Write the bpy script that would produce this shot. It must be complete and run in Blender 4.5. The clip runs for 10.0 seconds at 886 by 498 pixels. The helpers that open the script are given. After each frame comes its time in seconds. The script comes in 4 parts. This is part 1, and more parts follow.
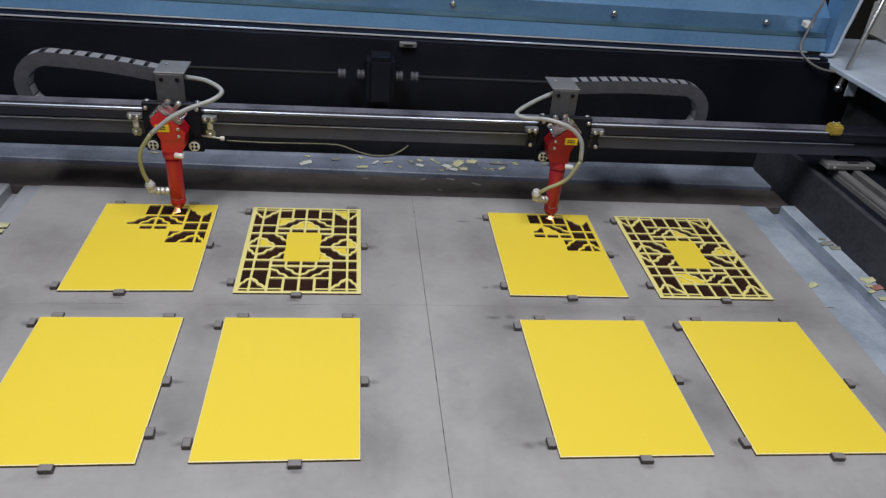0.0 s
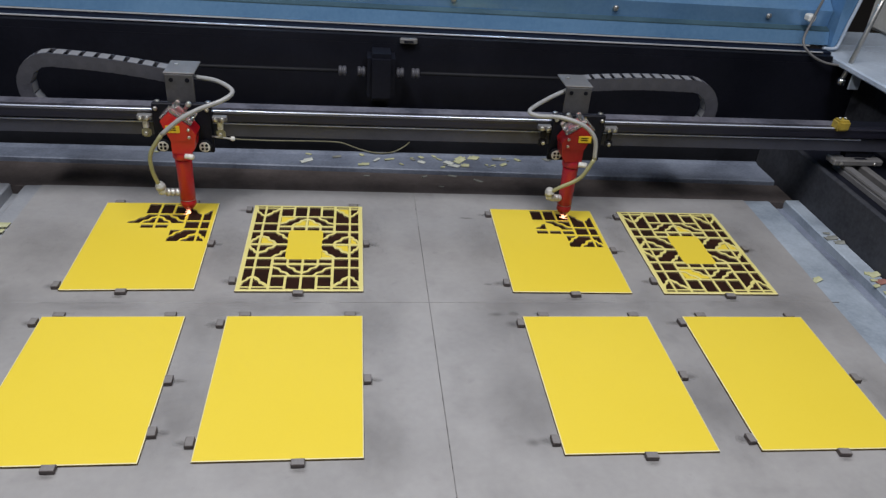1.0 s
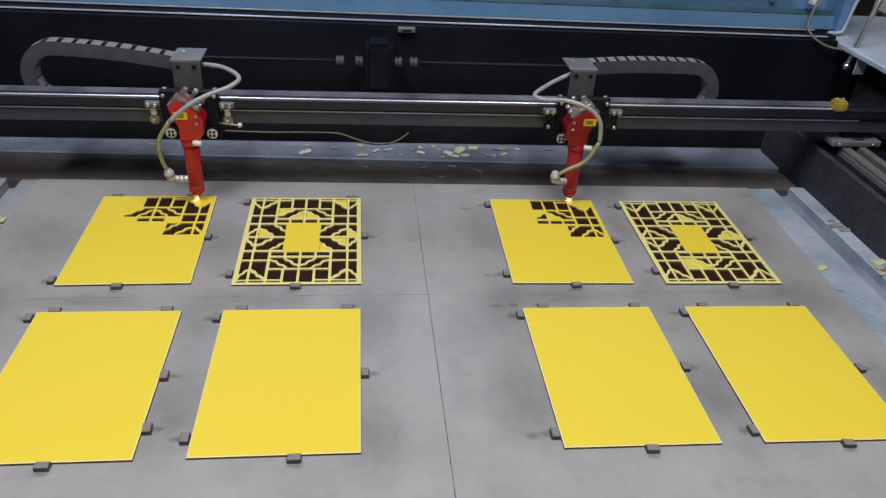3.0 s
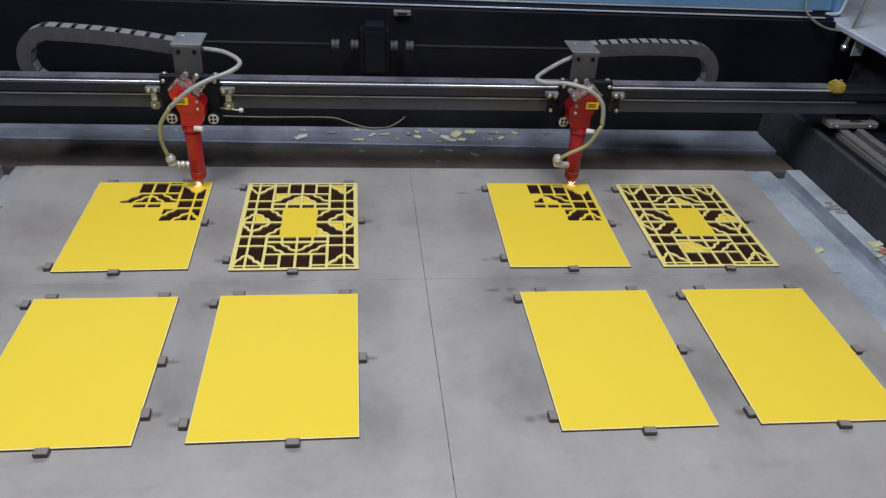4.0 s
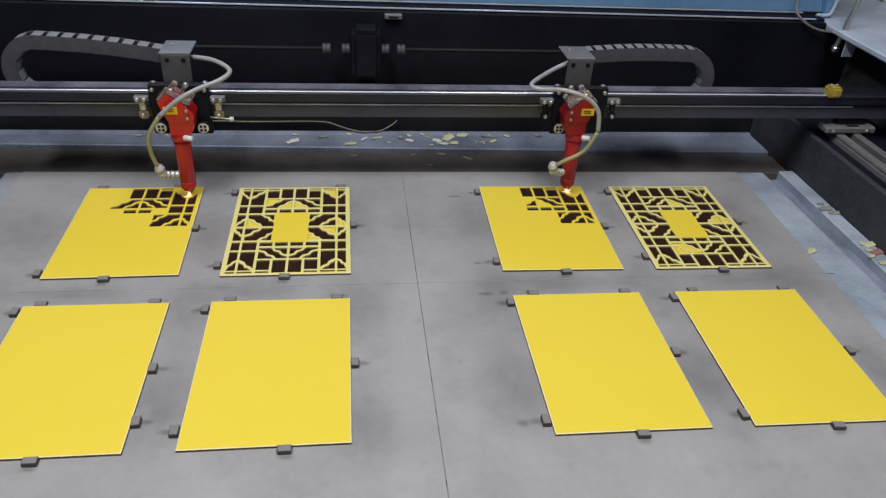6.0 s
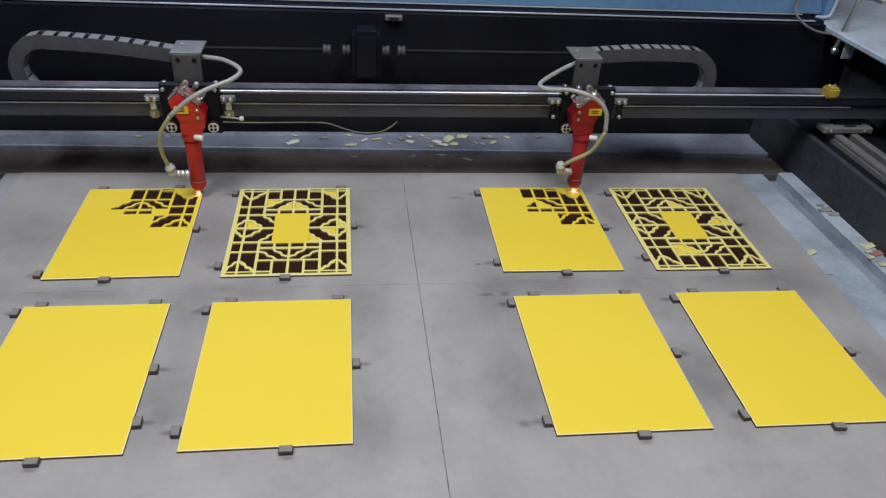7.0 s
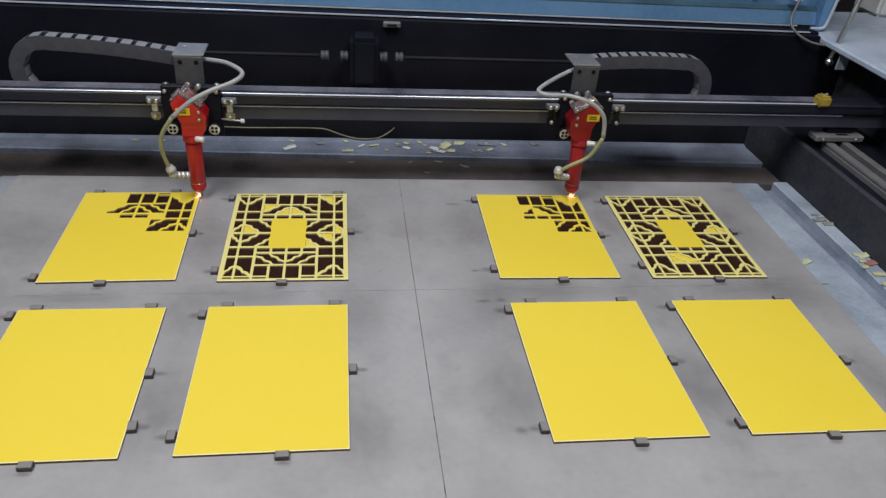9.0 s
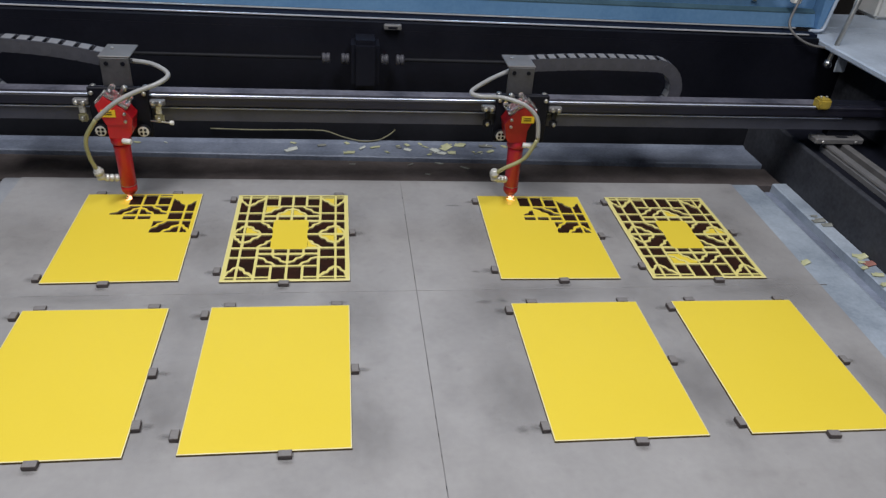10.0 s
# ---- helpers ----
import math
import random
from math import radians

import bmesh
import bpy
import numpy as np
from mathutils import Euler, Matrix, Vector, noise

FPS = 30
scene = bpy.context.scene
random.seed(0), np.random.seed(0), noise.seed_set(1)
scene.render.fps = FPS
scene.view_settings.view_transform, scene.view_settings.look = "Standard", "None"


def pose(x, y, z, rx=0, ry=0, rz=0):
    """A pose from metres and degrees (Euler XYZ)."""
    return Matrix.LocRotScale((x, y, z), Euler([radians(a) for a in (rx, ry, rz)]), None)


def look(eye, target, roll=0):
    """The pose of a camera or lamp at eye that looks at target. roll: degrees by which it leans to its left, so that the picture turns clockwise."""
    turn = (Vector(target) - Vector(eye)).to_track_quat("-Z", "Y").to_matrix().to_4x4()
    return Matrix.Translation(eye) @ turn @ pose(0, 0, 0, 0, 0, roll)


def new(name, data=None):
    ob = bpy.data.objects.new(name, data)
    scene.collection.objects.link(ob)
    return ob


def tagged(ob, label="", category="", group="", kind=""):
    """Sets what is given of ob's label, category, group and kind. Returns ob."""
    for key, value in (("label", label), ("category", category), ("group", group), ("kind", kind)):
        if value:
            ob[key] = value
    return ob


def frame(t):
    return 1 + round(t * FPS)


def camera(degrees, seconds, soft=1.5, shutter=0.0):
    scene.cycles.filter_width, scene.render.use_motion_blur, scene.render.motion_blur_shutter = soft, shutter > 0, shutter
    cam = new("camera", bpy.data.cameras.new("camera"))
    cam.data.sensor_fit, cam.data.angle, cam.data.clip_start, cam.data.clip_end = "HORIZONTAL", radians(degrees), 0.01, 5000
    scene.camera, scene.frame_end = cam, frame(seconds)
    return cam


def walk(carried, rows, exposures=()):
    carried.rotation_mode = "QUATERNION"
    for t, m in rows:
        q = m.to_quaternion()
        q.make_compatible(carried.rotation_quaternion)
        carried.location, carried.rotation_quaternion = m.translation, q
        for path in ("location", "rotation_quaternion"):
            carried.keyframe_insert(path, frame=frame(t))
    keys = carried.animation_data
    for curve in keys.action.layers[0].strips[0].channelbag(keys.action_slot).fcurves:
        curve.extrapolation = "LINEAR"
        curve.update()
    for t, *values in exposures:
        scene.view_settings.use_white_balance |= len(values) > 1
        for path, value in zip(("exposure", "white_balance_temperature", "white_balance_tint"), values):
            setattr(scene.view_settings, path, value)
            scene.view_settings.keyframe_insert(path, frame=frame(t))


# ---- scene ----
cam = camera(61.126, 10.0, soft=1.35, shutter=0.3)
PATH = [
    (0.0, pose(0.1923, -1.0429, 0.7207, 59.108, -4.300, -5.560)),
    (0.5, pose(0.1932, -1.0393, 0.7165, 59.155, -3.835, -5.515)),
    (1.0, pose(0.1920, -1.0376, 0.7165, 58.920, -3.900, -5.652)),
    (1.5, pose(0.1976, -1.0372, 0.7148, 58.939, -3.853, -5.809)),
    (2.0, pose(0.2041, -1.0345, 0.7139, 58.807, -3.505, -5.676)),
    (2.5, pose(0.2055, -1.0277, 0.7127, 58.695, -3.304, -5.499)),
    (4.0, pose(0.2067, -1.0251, 0.7106, 57.010, -3.057, -5.864)),
    (4.5, pose(0.2053, -1.0273, 0.7122, 56.982, -3.101, -6.073)),
    (5.0, pose(0.2069, -1.0257, 0.7121, 57.315, -3.129, -6.216)),
    (5.5, pose(0.2124, -1.0214, 0.7095, 57.298, -2.886, -6.393)),
    (7.0, pose(0.2077, -1.0223, 0.7083, 57.421, -2.993, -6.503)),
    (7.5, pose(0.2050, -1.0262, 0.7082, 57.605, -3.065, -6.607)),
    (8.0, pose(0.2014, -1.0284, 0.7084, 57.739, -3.274, -6.690)),
    (8.5, pose(0.1992, -1.0255, 0.7066, 57.932, -3.592, -6.739)),
    (9.0, pose(0.2007, -1.0231, 0.7058, 58.025, -3.671, -6.717)),
    (9.5, pose(0.2008, -1.0245, 0.7059, 58.116, -3.598, -6.707)),
    (10.0, pose(0.1972, -1.0298, 0.7072, 58.218, -3.652, -6.768)),
]

walk(cam, PATH)

# ---- light: two lamps added for unseen ceiling lights, and a dim, even surround ----
world = bpy.data.worlds.new("workshop_air")
world.use_nodes = True
world.node_tree.nodes["Background"].inputs[0].default_value = (0.92, 0.93, 1.0, 1)
world.node_tree.nodes["Background"].inputs[1].default_value = 0.2
scene.world = world
scene.view_settings.exposure = 0.0


def area_lamp(name, eye, target, sx, sy, watts, colour):
    data = bpy.data.lights.new(name, "AREA")
    data.shape, data.size, data.size_y, data.energy, data.color = "RECTANGLE", sx, sy, watts, colour
    ob = new(name, data)
    ob.matrix_world = look(eye, target)
    return ob


area_lamp("overhead_lamp", (-0.50, -0.45, 2.15), (-0.50, -0.45, 0), 0.30, 1.0, 35.5, (0.99, 0.98, 1.0))
# Second lamp added to balance the brightness; no fixture is known there.
area_lamp("overhead_lamp", (0.86, -0.80, 2.15), (0.86, -0.80, 0), 0.30, 1.5, 35.0, (0.99, 0.98, 1.0))


# ---- materials ----
def surface(name, a, b, rough=0.5, metal=0.0, scale=8.0, fine=120.0, bump=0.05, spread=0.08, gloss=0.5, mix=0.5, coat=0.0):
    m = bpy.data.materials.new(name)
    m.use_nodes = True
    n, l = m.node_tree.nodes, m.node_tree.links
    bsdf = n["Principled BSDF"]
    co = n.new("ShaderNodeTexCoord")
    big, small = n.new("ShaderNodeTexNoise"), n.new("ShaderNodeTexNoise")
    big.inputs["Scale"].default_value, big.inputs["Detail"].default_value, big.inputs["Roughness"].default_value = scale, 6, 0.62
    small.inputs["Scale"].default_value, small.inputs["Detail"].default_value = fine, 3
    l.new(co.outputs["Object"], big.inputs["Vector"])
    l.new(co.outputs["Object"], small.inputs["Vector"])
    ramp = n.new("ShaderNodeValToRGB")
    ramp.color_ramp.elements[0].position, ramp.color_ramp.elements[1].position = 0.5 - mix / 2, 0.5 + mix / 2
    ramp.color_ramp.elements[0].color, ramp.color_ramp.elements[1].color = (*a, 1), (*b, 1)
    add = n.new("ShaderNodeMath")
    add.operation = "MULTIPLY_ADD"
    l.new(small.outputs["Fac"], add.inputs[0])
    add.inputs[1].default_value = 0.25
    off = n.new("ShaderNodeMath")
    off.operation = "SUBTRACT"
    l.new(big.outputs["Fac"], off.inputs[0])
    off.inputs[1].default_value = 0.125
    l.new(off.outputs[0], add.inputs[2])
    l.new(add.outputs[0], ramp.inputs["Fac"])
    l.new(ramp.outputs["Color"], bsdf.inputs["Base Color"])
    rr = n.new("ShaderNodeMapRange")
    rr.inputs["To Min"].default_value, rr.inputs["To Max"].default_value = max(0.02, rough - spread), min(1.0, rough + spread)
    l.new(big.outputs["Fac"], rr.inputs["Value"])
    l.new(rr.outputs["Result"], bsdf.inputs["Roughness"])
    bsdf.inputs["Metallic"].default_value = metal
    bsdf.inputs["Specular IOR Level"].default_value = gloss
    bsdf.inputs["Coat Weight"].default_value = coat
    if bump:
        bp = n.new("ShaderNodeBump")
        bp.inputs["Strength"].default_value, bp.inputs["Distance"].default_value = bump, 0.002
        l.new(small.outputs["Fac"], bp.inputs["Height"])
        l.new(bp.outputs["Normal"], bsdf.inputs["Normal"])
    return m


def glowing(name, colour, strength):
    m = bpy.data.materials.new(name)
    m.use_nodes = True
    b = m.node_tree.nodes["Principled BSDF"]
    b.inputs["Base Color"].default_value = (*colour, 1)
    b.inputs["Emission Color"].default_value = (*colour, 1)
    b.inputs["Emission Strength"].default_value = strength
    return m


YELLOW = surface("yellow_paint", (0.74, 0.568, 0.042), (0.79, 0.618, 0.060), 0.42, 0, 3, 260, 0.02, 0.05, mix=0.7)
YELLOW_CUT = surface("smoked_yellow_paint", (0.66, 0.58, 0.17), (0.76, 0.69, 0.28), 0.5, 0, 14, 260, 0.03, mix=0.6)
RIMLIGHT = surface("rim_highlight", (0.66, 0.58, 0.26), (0.82, 0.76, 0.46), 0.6, 0, 40, 260, 0.05)
CHAR = surface("charred_edge", (0.07, 0.045, 0.010), (0.19, 0.13, 0.028), 0.8, 0, 60, 300, 0.1)
TAN = surface("cut_board_edge", (0.28, 0.22, 0.10), (0.46, 0.38, 0.20), 0.8, 0, 60, 300, 0.1)
OPENINGSHADE = surface("opening_shade", (0.008, 0.003, 0.0015), (0.036, 0.011, 0.005), 0.85, 0, 30, 200, 0.15, gloss=0.2)
PLATE = surface("grey_bed_plate", (0.280, 0.274, 0.277), (0.400, 0.393, 0.396), 0.5, 0.15, 4.5, 90, 0.05, 0.1, mix=0.55)


def sooty(m):
    """Adds smears and spots of soot and oil over a material's colour."""
    n, l = m.node_tree.nodes, m.node_tree.links
    bsdf = n["Principled BSDF"]
    under = bsdf.inputs["Base Color"].links[0].from_socket
    co = n.new("ShaderNodeTexCoord")
    for scale, low, high, amount, stretch in ((3.5, 0.48, 0.85, 0.24, (1.0, 1.3, 1.0)), (16.0, 0.56, 0.84, 0.20, (1.0, 1.2, 1.0)), (48.0, 0.66, 0.80, 0.16, (1.0, 1.0, 1.0))):
        mp, noi, rng, mx = n.new("ShaderNodeMapping"), n.new("ShaderNodeTexNoise"), n.new("ShaderNodeMapRange"), n.new("ShaderNodeMix")
        mp.inputs["Scale"].default_value = stretch
        noi.inputs["Scale"].default_value, noi.inputs["Detail"].default_value, noi.inputs["Distortion"].default_value = scale, 3.5, 0.3
        rng.inputs["From Min"].default_value, rng.inputs["From Max"].default_value, rng.inputs["To Max"].default_value = low, high, amount
        mx.data_type = "RGBA"
        mx.inputs["B"].default_value = (0.07, 0.062, 0.062, 1)
        l.new(co.outputs["Object"], mp.inputs["Vector"])
        l.new(mp.outputs["Vector"], noi.inputs["Vector"])
        l.new(noi.outputs["Fac"], rng.inputs["Value"])
        l.new(rng.outputs["Result"], mx.inputs["Factor"])
        l.new(under, mx.inputs["A"])
        under = mx.outputs["Result"]
    l.new(under, bsdf.inputs["Base Color"])


sooty(PLATE)
GRIME = surface("joint_grime", (0.10, 0.098, 0.10), (0.24, 0.235, 0.238), 0.8, 0, 40, 200, 0.1)
LEDGE = surface("sooty_blue_ledge", (0.075, 0.09, 0.13), (0.27, 0.31, 0.40), 0.5, 0.1, 5, 150, 0.08, 0.12, mix=0.4)
sooty(LEDGE)
CLEAR = surface("clear_acrylic", (0.90, 0.88, 0.88), (0.96, 0.95, 0.95), 0.08, 0, 60, 200, 0.02)
CLEAR.node_tree.nodes["Principled BSDF"].inputs["Transmission Weight"].default_value = 0.92
FRAME = surface("blue_grey_frame", (0.23, 0.275, 0.335), (0.43, 0.495, 0.58), 0.45, 0.12, 9, 170, 0.12, 0.14, mix=0.4)
FRAMEGREY = surface("plain_grey_frame", (0.25, 0.265, 0.295), (0.36, 0.375, 0.405), 0.5, 0.12, 7, 170, 0.1, 0.12, mix=0.4)
NICKEL = surface("nickel_fitting", (0.42, 0.42, 0.41), (0.66, 0.66, 0.64), 0.28, 0.3, 60, 300, 0.02)
NAVY = surface("dark_linear_rail", (0.007, 0.007, 0.014), (0.016, 0.016, 0.028), 0.45, 0.0, 12, 200, 0.03)
RAILGLINT = surface("rail_edge_glint", (0.60, 0.66, 0.82), (0.78, 0.84, 0.98), 0.3, 0.4, 9, 200, 0.02)
LIP = surface("lip_sheen", (0.50, 0.55, 0.70), (0.72, 0.78, 0.94), 0.4, 0.1, 14, 200, 0.03)
RUST = surface("dark_brown_slat", (0.045, 0.037, 0.036), (0.115, 0.098, 0.096), 0.75, 0.1, 10, 140, 0.2, mix=0.5, gloss=0.3)
BLACK = surface("black_painted_steel", (0.0032, 0.0037, 0.0068), (0.0120, 0.0130, 0.0205), 0.5, 0, 2.6, 120, 0.04, gloss=0.12)
CHARCOAL = surface("charcoal_panel", (0.006, 0.0065, 0.009), (0.016, 0.017, 0.022), 0.6, 0, 8, 120, 0.06, gloss=0.2)
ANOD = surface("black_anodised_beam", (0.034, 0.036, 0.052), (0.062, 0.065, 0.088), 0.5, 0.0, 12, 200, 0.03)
BEAMTOP = surface("lighter_beam_top", (0.040, 0.040, 0.055), (0.20, 0.197, 0.24), 0.55, 0.2, 9, 160, 0.05, mix=0.4)
CHROME = surface("polished_steel", (0.55, 0.56, 0.58), (0.72, 0.73, 0.75), 0.22, 1.0, 20, 200, 0.01, 0.05)
ZINC = surface("zinc_hardware", (0.38, 0.38, 0.38), (0.62, 0.61, 0.58), 0.35, 0.9, 40, 300, 0.03)
RED = surface("red_anodised_tube", (0.33, 0.003, 0.018), (0.44, 0.006, 0.030), 0.42, 0.1, 18, 200, 0.02, coat=0.3)
BRIGHTRED = surface("bright_red_tube", (0.42, 0.005, 0.012), (0.54, 0.010, 0.018), 0.36, 0.1, 18, 200, 0.02, coat=0.3)
DARKRED = surface("dark_red_housing", (0.20, 0.006, 0.010), (0.34, 0.010, 0.014), 0.38, 0.25, 18, 200, 0.02)
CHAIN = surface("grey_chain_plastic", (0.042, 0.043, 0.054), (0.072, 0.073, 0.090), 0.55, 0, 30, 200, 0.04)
SIDEGREY = surface("dusty_lit_panel", (0.010, 0.011, 0.016), (0.085, 0.090, 0.106), 0.65, 0, 3.2, 120, 0.08, gloss=0.2, mix=0.5)
CHAINTOP = surface("lit_chain_bar", (0.155, 0.155, 0.165), (0.25, 0.25, 0.26), 0.55, 0, 30, 200, 0.04)
RAILGREY = surface("dull_rail_steel", (0.13, 0.13, 0.14), (0.24, 0.24, 0.25), 0.4, 0.3, 12, 200, 0.03)
BRACKETSHADE = surface("bracket_front_shade", (0.045, 0.045, 0.050), (0.095, 0.095, 0.103), 0.5, 0.2, 30, 250, 0.04)
BRACKET = surface("grey_powder_coat", (0.110, 0.108, 0.110), (0.170, 0.167, 0.170), 0.5, 0.1, 30, 250, 0.04)
HOSE = surface("clear_vinyl_hose", (0.24, 0.245, 0.25), (0.38, 0.385, 0.39), 0.3, 0, 20, 120, 0.02)
HOSE_OLD = surface("yellowed_vinyl_hose", (0.22, 0.22, 0.10), (0.36, 0.35, 0.20), 0.3, 0, 20, 120, 0.02)
BRASS = surface("tarnished_brass", (0.20, 0.19, 0.11), (0.40, 0.38, 0.24), 0.4, 0.5, 60, 250, 0.04)
WHITE = surface("white_plastic", (0.62, 0.62, 0.60), (0.75, 0.75, 0.72), 0.4, 0, 20, 120, 0.02)
LABEL = surface("yellow_sticker", (0.72, 0.48, 0.02), (0.80, 0.56, 0.03), 0.4, 0, 30, 120, 0.0)
BUMPER = surface("yellow_rubber", (0.20, 0.15, 0.03), (0.52, 0.38, 0.05), 0.55, 0, 60, 200, 0.06)
LID = surface("sky_blue_lid_paint", (0.10, 0.23, 0.43), (0.21, 0.39, 0.62), 0.20, 0.42, 3, 120, 0.02, 0.06, coat=0.4)
FOLDSHADE = surface("lid_fold_shade", (0.018, 0.045, 0.065), (0.05, 0.10, 0.13), 0.5, 0, 9, 120, 0.03)
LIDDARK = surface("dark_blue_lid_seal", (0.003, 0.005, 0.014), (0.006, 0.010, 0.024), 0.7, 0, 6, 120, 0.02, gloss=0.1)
PALE = surface("pale_blue_paint", (0.28, 0.335, 0.42), (0.56, 0.64, 0.75), 0.4, 0, 7, 120, 0.03)
EDGE = surface("bare_edge_strip", (0.60, 0.60, 0.62), (0.78, 0.78, 0.78), 0.35, 0.4, 9, 200, 0.02)
MAGNET = surface("shaded_block_side", (0.055, 0.045, 0.044), (0.125, 0.105, 0.102), 0.6, 0.2, 60, 300, 0.1)
BLOCKTOP = surface("dusty_lit_block_top", (0.15, 0.14, 0.14), (0.27, 0.26, 0.26), 0.7, 0.1, 60, 300, 0.1)
SCRAP = surface("cream_scrap", (0.36, 0.37, 0.20), (0.54, 0.55, 0.36), 0.7, 0, 40, 200, 0.06)
SCRAPPALE = surface("pale_scrap", (0.44, 0.47, 0.44), (0.60, 0.62, 0.58), 0.7, 0, 40, 200, 0.06)
SCRAPDARK = surface("burnt_scrap", (0.13, 0.135, 0.12), (0.30, 0.31, 0.29), 0.8, 0, 40, 200, 0.06)
REDSCRAP = surface("red_brown_scrap", (0.24, 0.10, 0.085), (0.36, 0.17, 0.14), 0.7, 0, 40, 200, 0.06)
CABLE = surface("tan_cable", (0.09, 0.087, 0.05), (0.20, 0.19, 0.115), 0.5, 0, 30, 120, 0.02)
WALLPAINT = surface("workshop_wall_paint", (0.42, 0.47, 0.50), (0.52, 0.56, 0.58), 0.8, 0, 1.5, 60, 0.05)
DARKWALL = surface("dark_wall_paint", (0.035, 0.030, 0.028), (0.06, 0.052, 0.048), 0.8, 0, 1.5, 60, 0.05)
CONCRETE = surface("workshop_concrete", (0.20, 0.20, 0.19), (0.32, 0.31, 0.30), 0.8, 0, 2, 60, 0.1)
SPARK = glowing("laser_spark", (1.0, 0.50, 0.30), 2.4)


# ---- mesh helpers ----
def box(x0, x1, y0, y1, z0, z1, bev=0.0, bm=None, seg=1):
    one = bmesh.new()
    bmesh.ops.create_cube(one, size=1.0)
    for v in one.verts:
        v.co = Vector((x0 if v.co.x < 0 else x1, y0 if v.co.y < 0 else y1, z0 if v.co.z < 0 else z1))
    if bev:
        bmesh.ops.bevel(one, geom=one.edges[:], offset=bev, segments=seg, affect="EDGES", clamp_overlap=True)
    return merge(bm, one)


def merge(bm, one):
    if bm is None:
        return one
    me = bpy.data.meshes.new("tmp")
    one.to_mesh(me)
    one.free()
    bm.from_mesh(me)
    bpy.data.meshes.remove(me)
    return bm


def lathe(profile, m=None, seg=24, bm=None, smooth=True):
    """profile: (radius, height) pairs up the local z axis."""
    one = bmesh.new()
    rings = []
    for r, z in profile:
        rings.append([one.verts.new((r * math.cos(2 * math.pi * k / seg), r * math.sin(2 * math.pi * k / seg), z)) for k in range(seg)])
    for a, b in zip(rings, rings[1:]):
        for k in range(seg):
            f = one.faces.new((a[k], a[(k + 1) % seg], b[(k + 1) % seg], b[k]))
            f.smooth = smooth
    one.faces.new(rings[0][::-1])
    one.faces.new(rings[-1])
    if m is not None:
        one.transform(m)
    return merge(bm, one)


def rod(p, q, r, seg=14, bm=None, ends=0.0):
    p, q = Vector(p), Vector(q)
    d = q - p
    m = Matrix.Translation(p) @ d.to_track_quat("Z", "Y").to_matrix().to_4x4()
    e = min(r * 0.25, d.length * 0.2)
    return lathe([(r - e, 0), (r, e), (r, d.length - e), (r - e, d.length)], m, seg, bm)


def spline(points, steps=6):
    pts = [Vector(p) for p in points]
    pts = [2 * pts[0] - pts[1]] + pts + [2 * pts[-1] - pts[-2]]
    out = []
    for i in range(1, len(pts) - 2):
        a, b, c, d = pts[i - 1:i + 3]
        for k in range(steps):
            t = k / steps
            out.append(0.5 * (2 * b + (c - a) * t + (2 * a - 5 * b + 4 * c - d) * t * t + (3 * b - a - 3 * c + d) * t ** 3))
    return out + [pts[-2]]


def hose(points, r, seg=10, bm=None):
    pts = spline(points)
    one = bmesh.new()
    rings, up = [], Vector((0, 1, 0.3))
    for i, p in enumerate(pts):
        d = (pts[min(i + 1, len(pts) - 1)] - pts[max(i - 1, 0)]).normalized()
        s = d.cross(up).normalized()
        up = s.cross(d).normalized()
        rings.append([one.verts.new(p + r * (math.cos(2 * math.pi * k / seg) * s + math.sin(2 * math.pi * k / seg) * up)) for k in range(seg)])
    for a, b in zip(rings, rings[1:]):
        for k in range(seg):
            one.faces.new((a[k], a[(k + 1) % seg], b[(k + 1) % seg], b[k])).smooth = True
    one.faces.new(rings[0][::-1])
    one.faces.new(rings[-1])
    bmesh.ops.recalc_face_normals(one, faces=one.faces[:])
    return merge(bm, one)


def prism(outline, z0, z1, bm=None):
    """An upright prism on an outline given anticlockwise."""
    one = bmesh.new()
    lo = [one.verts.new((x, y, z0)) for x, y in outline]
    hi = [one.verts.new((x, y, z1)) for x, y in outline]
    one.faces.new(lo[::-1])
    one.faces.new(hi)
    n = len(lo)
    for k in range(n):
        one.faces.new((lo[k], lo[(k + 1) % n], hi[(k + 1) % n], hi[k]))
    bmesh.ops.recalc_face_normals(one, faces=one.faces[:])
    return merge(bm, one)


def extruded_x(profile, x0, x1, bm=None):
    """A profile of (y, z) points drawn along x."""
    one = prism([(y, z) for y, z in profile], x0, x1)
    one.transform(Matrix(((0, 0, 1, 0), (1, 0, 0, 0), (0, 1, 0, 0), (0, 0, 0, 1))))
    bmesh.ops.recalc_face_normals(one, faces=one.faces[:])
    return merge(bm, one)


def extruded_y(profile, y0, y1, bm=None):
    """A profile of (x, z) points drawn along y."""
    one = prism([(x, z) for x, z in profile], y0, y1)
    one.transform(Matrix(((1, 0, 0, 0), (0, 0, 1, 0), (0, 1, 0, 0), (0, 0, 0, 1))))
    bmesh.ops.recalc_face_normals(one, faces=one.faces[:])
    return merge(bm, one)


def mesh_of(name, bm, *mats):
    me = bpy.data.meshes.new(name)
    bm.to_mesh(me)
    bm.free()
    for m in mats:
        me.materials.append(m)
    return me


def part(name, bm, material, parent, label=""):
    ob = new(name, mesh_of(name, bm, material))
    ob.parent = parent
    return tagged(ob, label)


def thing(name, label, category, group="", m=None):
    ob = new(name)
    ob.empty_display_size = 0.02
    if m is not None:
        ob.matrix_world = m
    return tagged(ob, label, category, group)


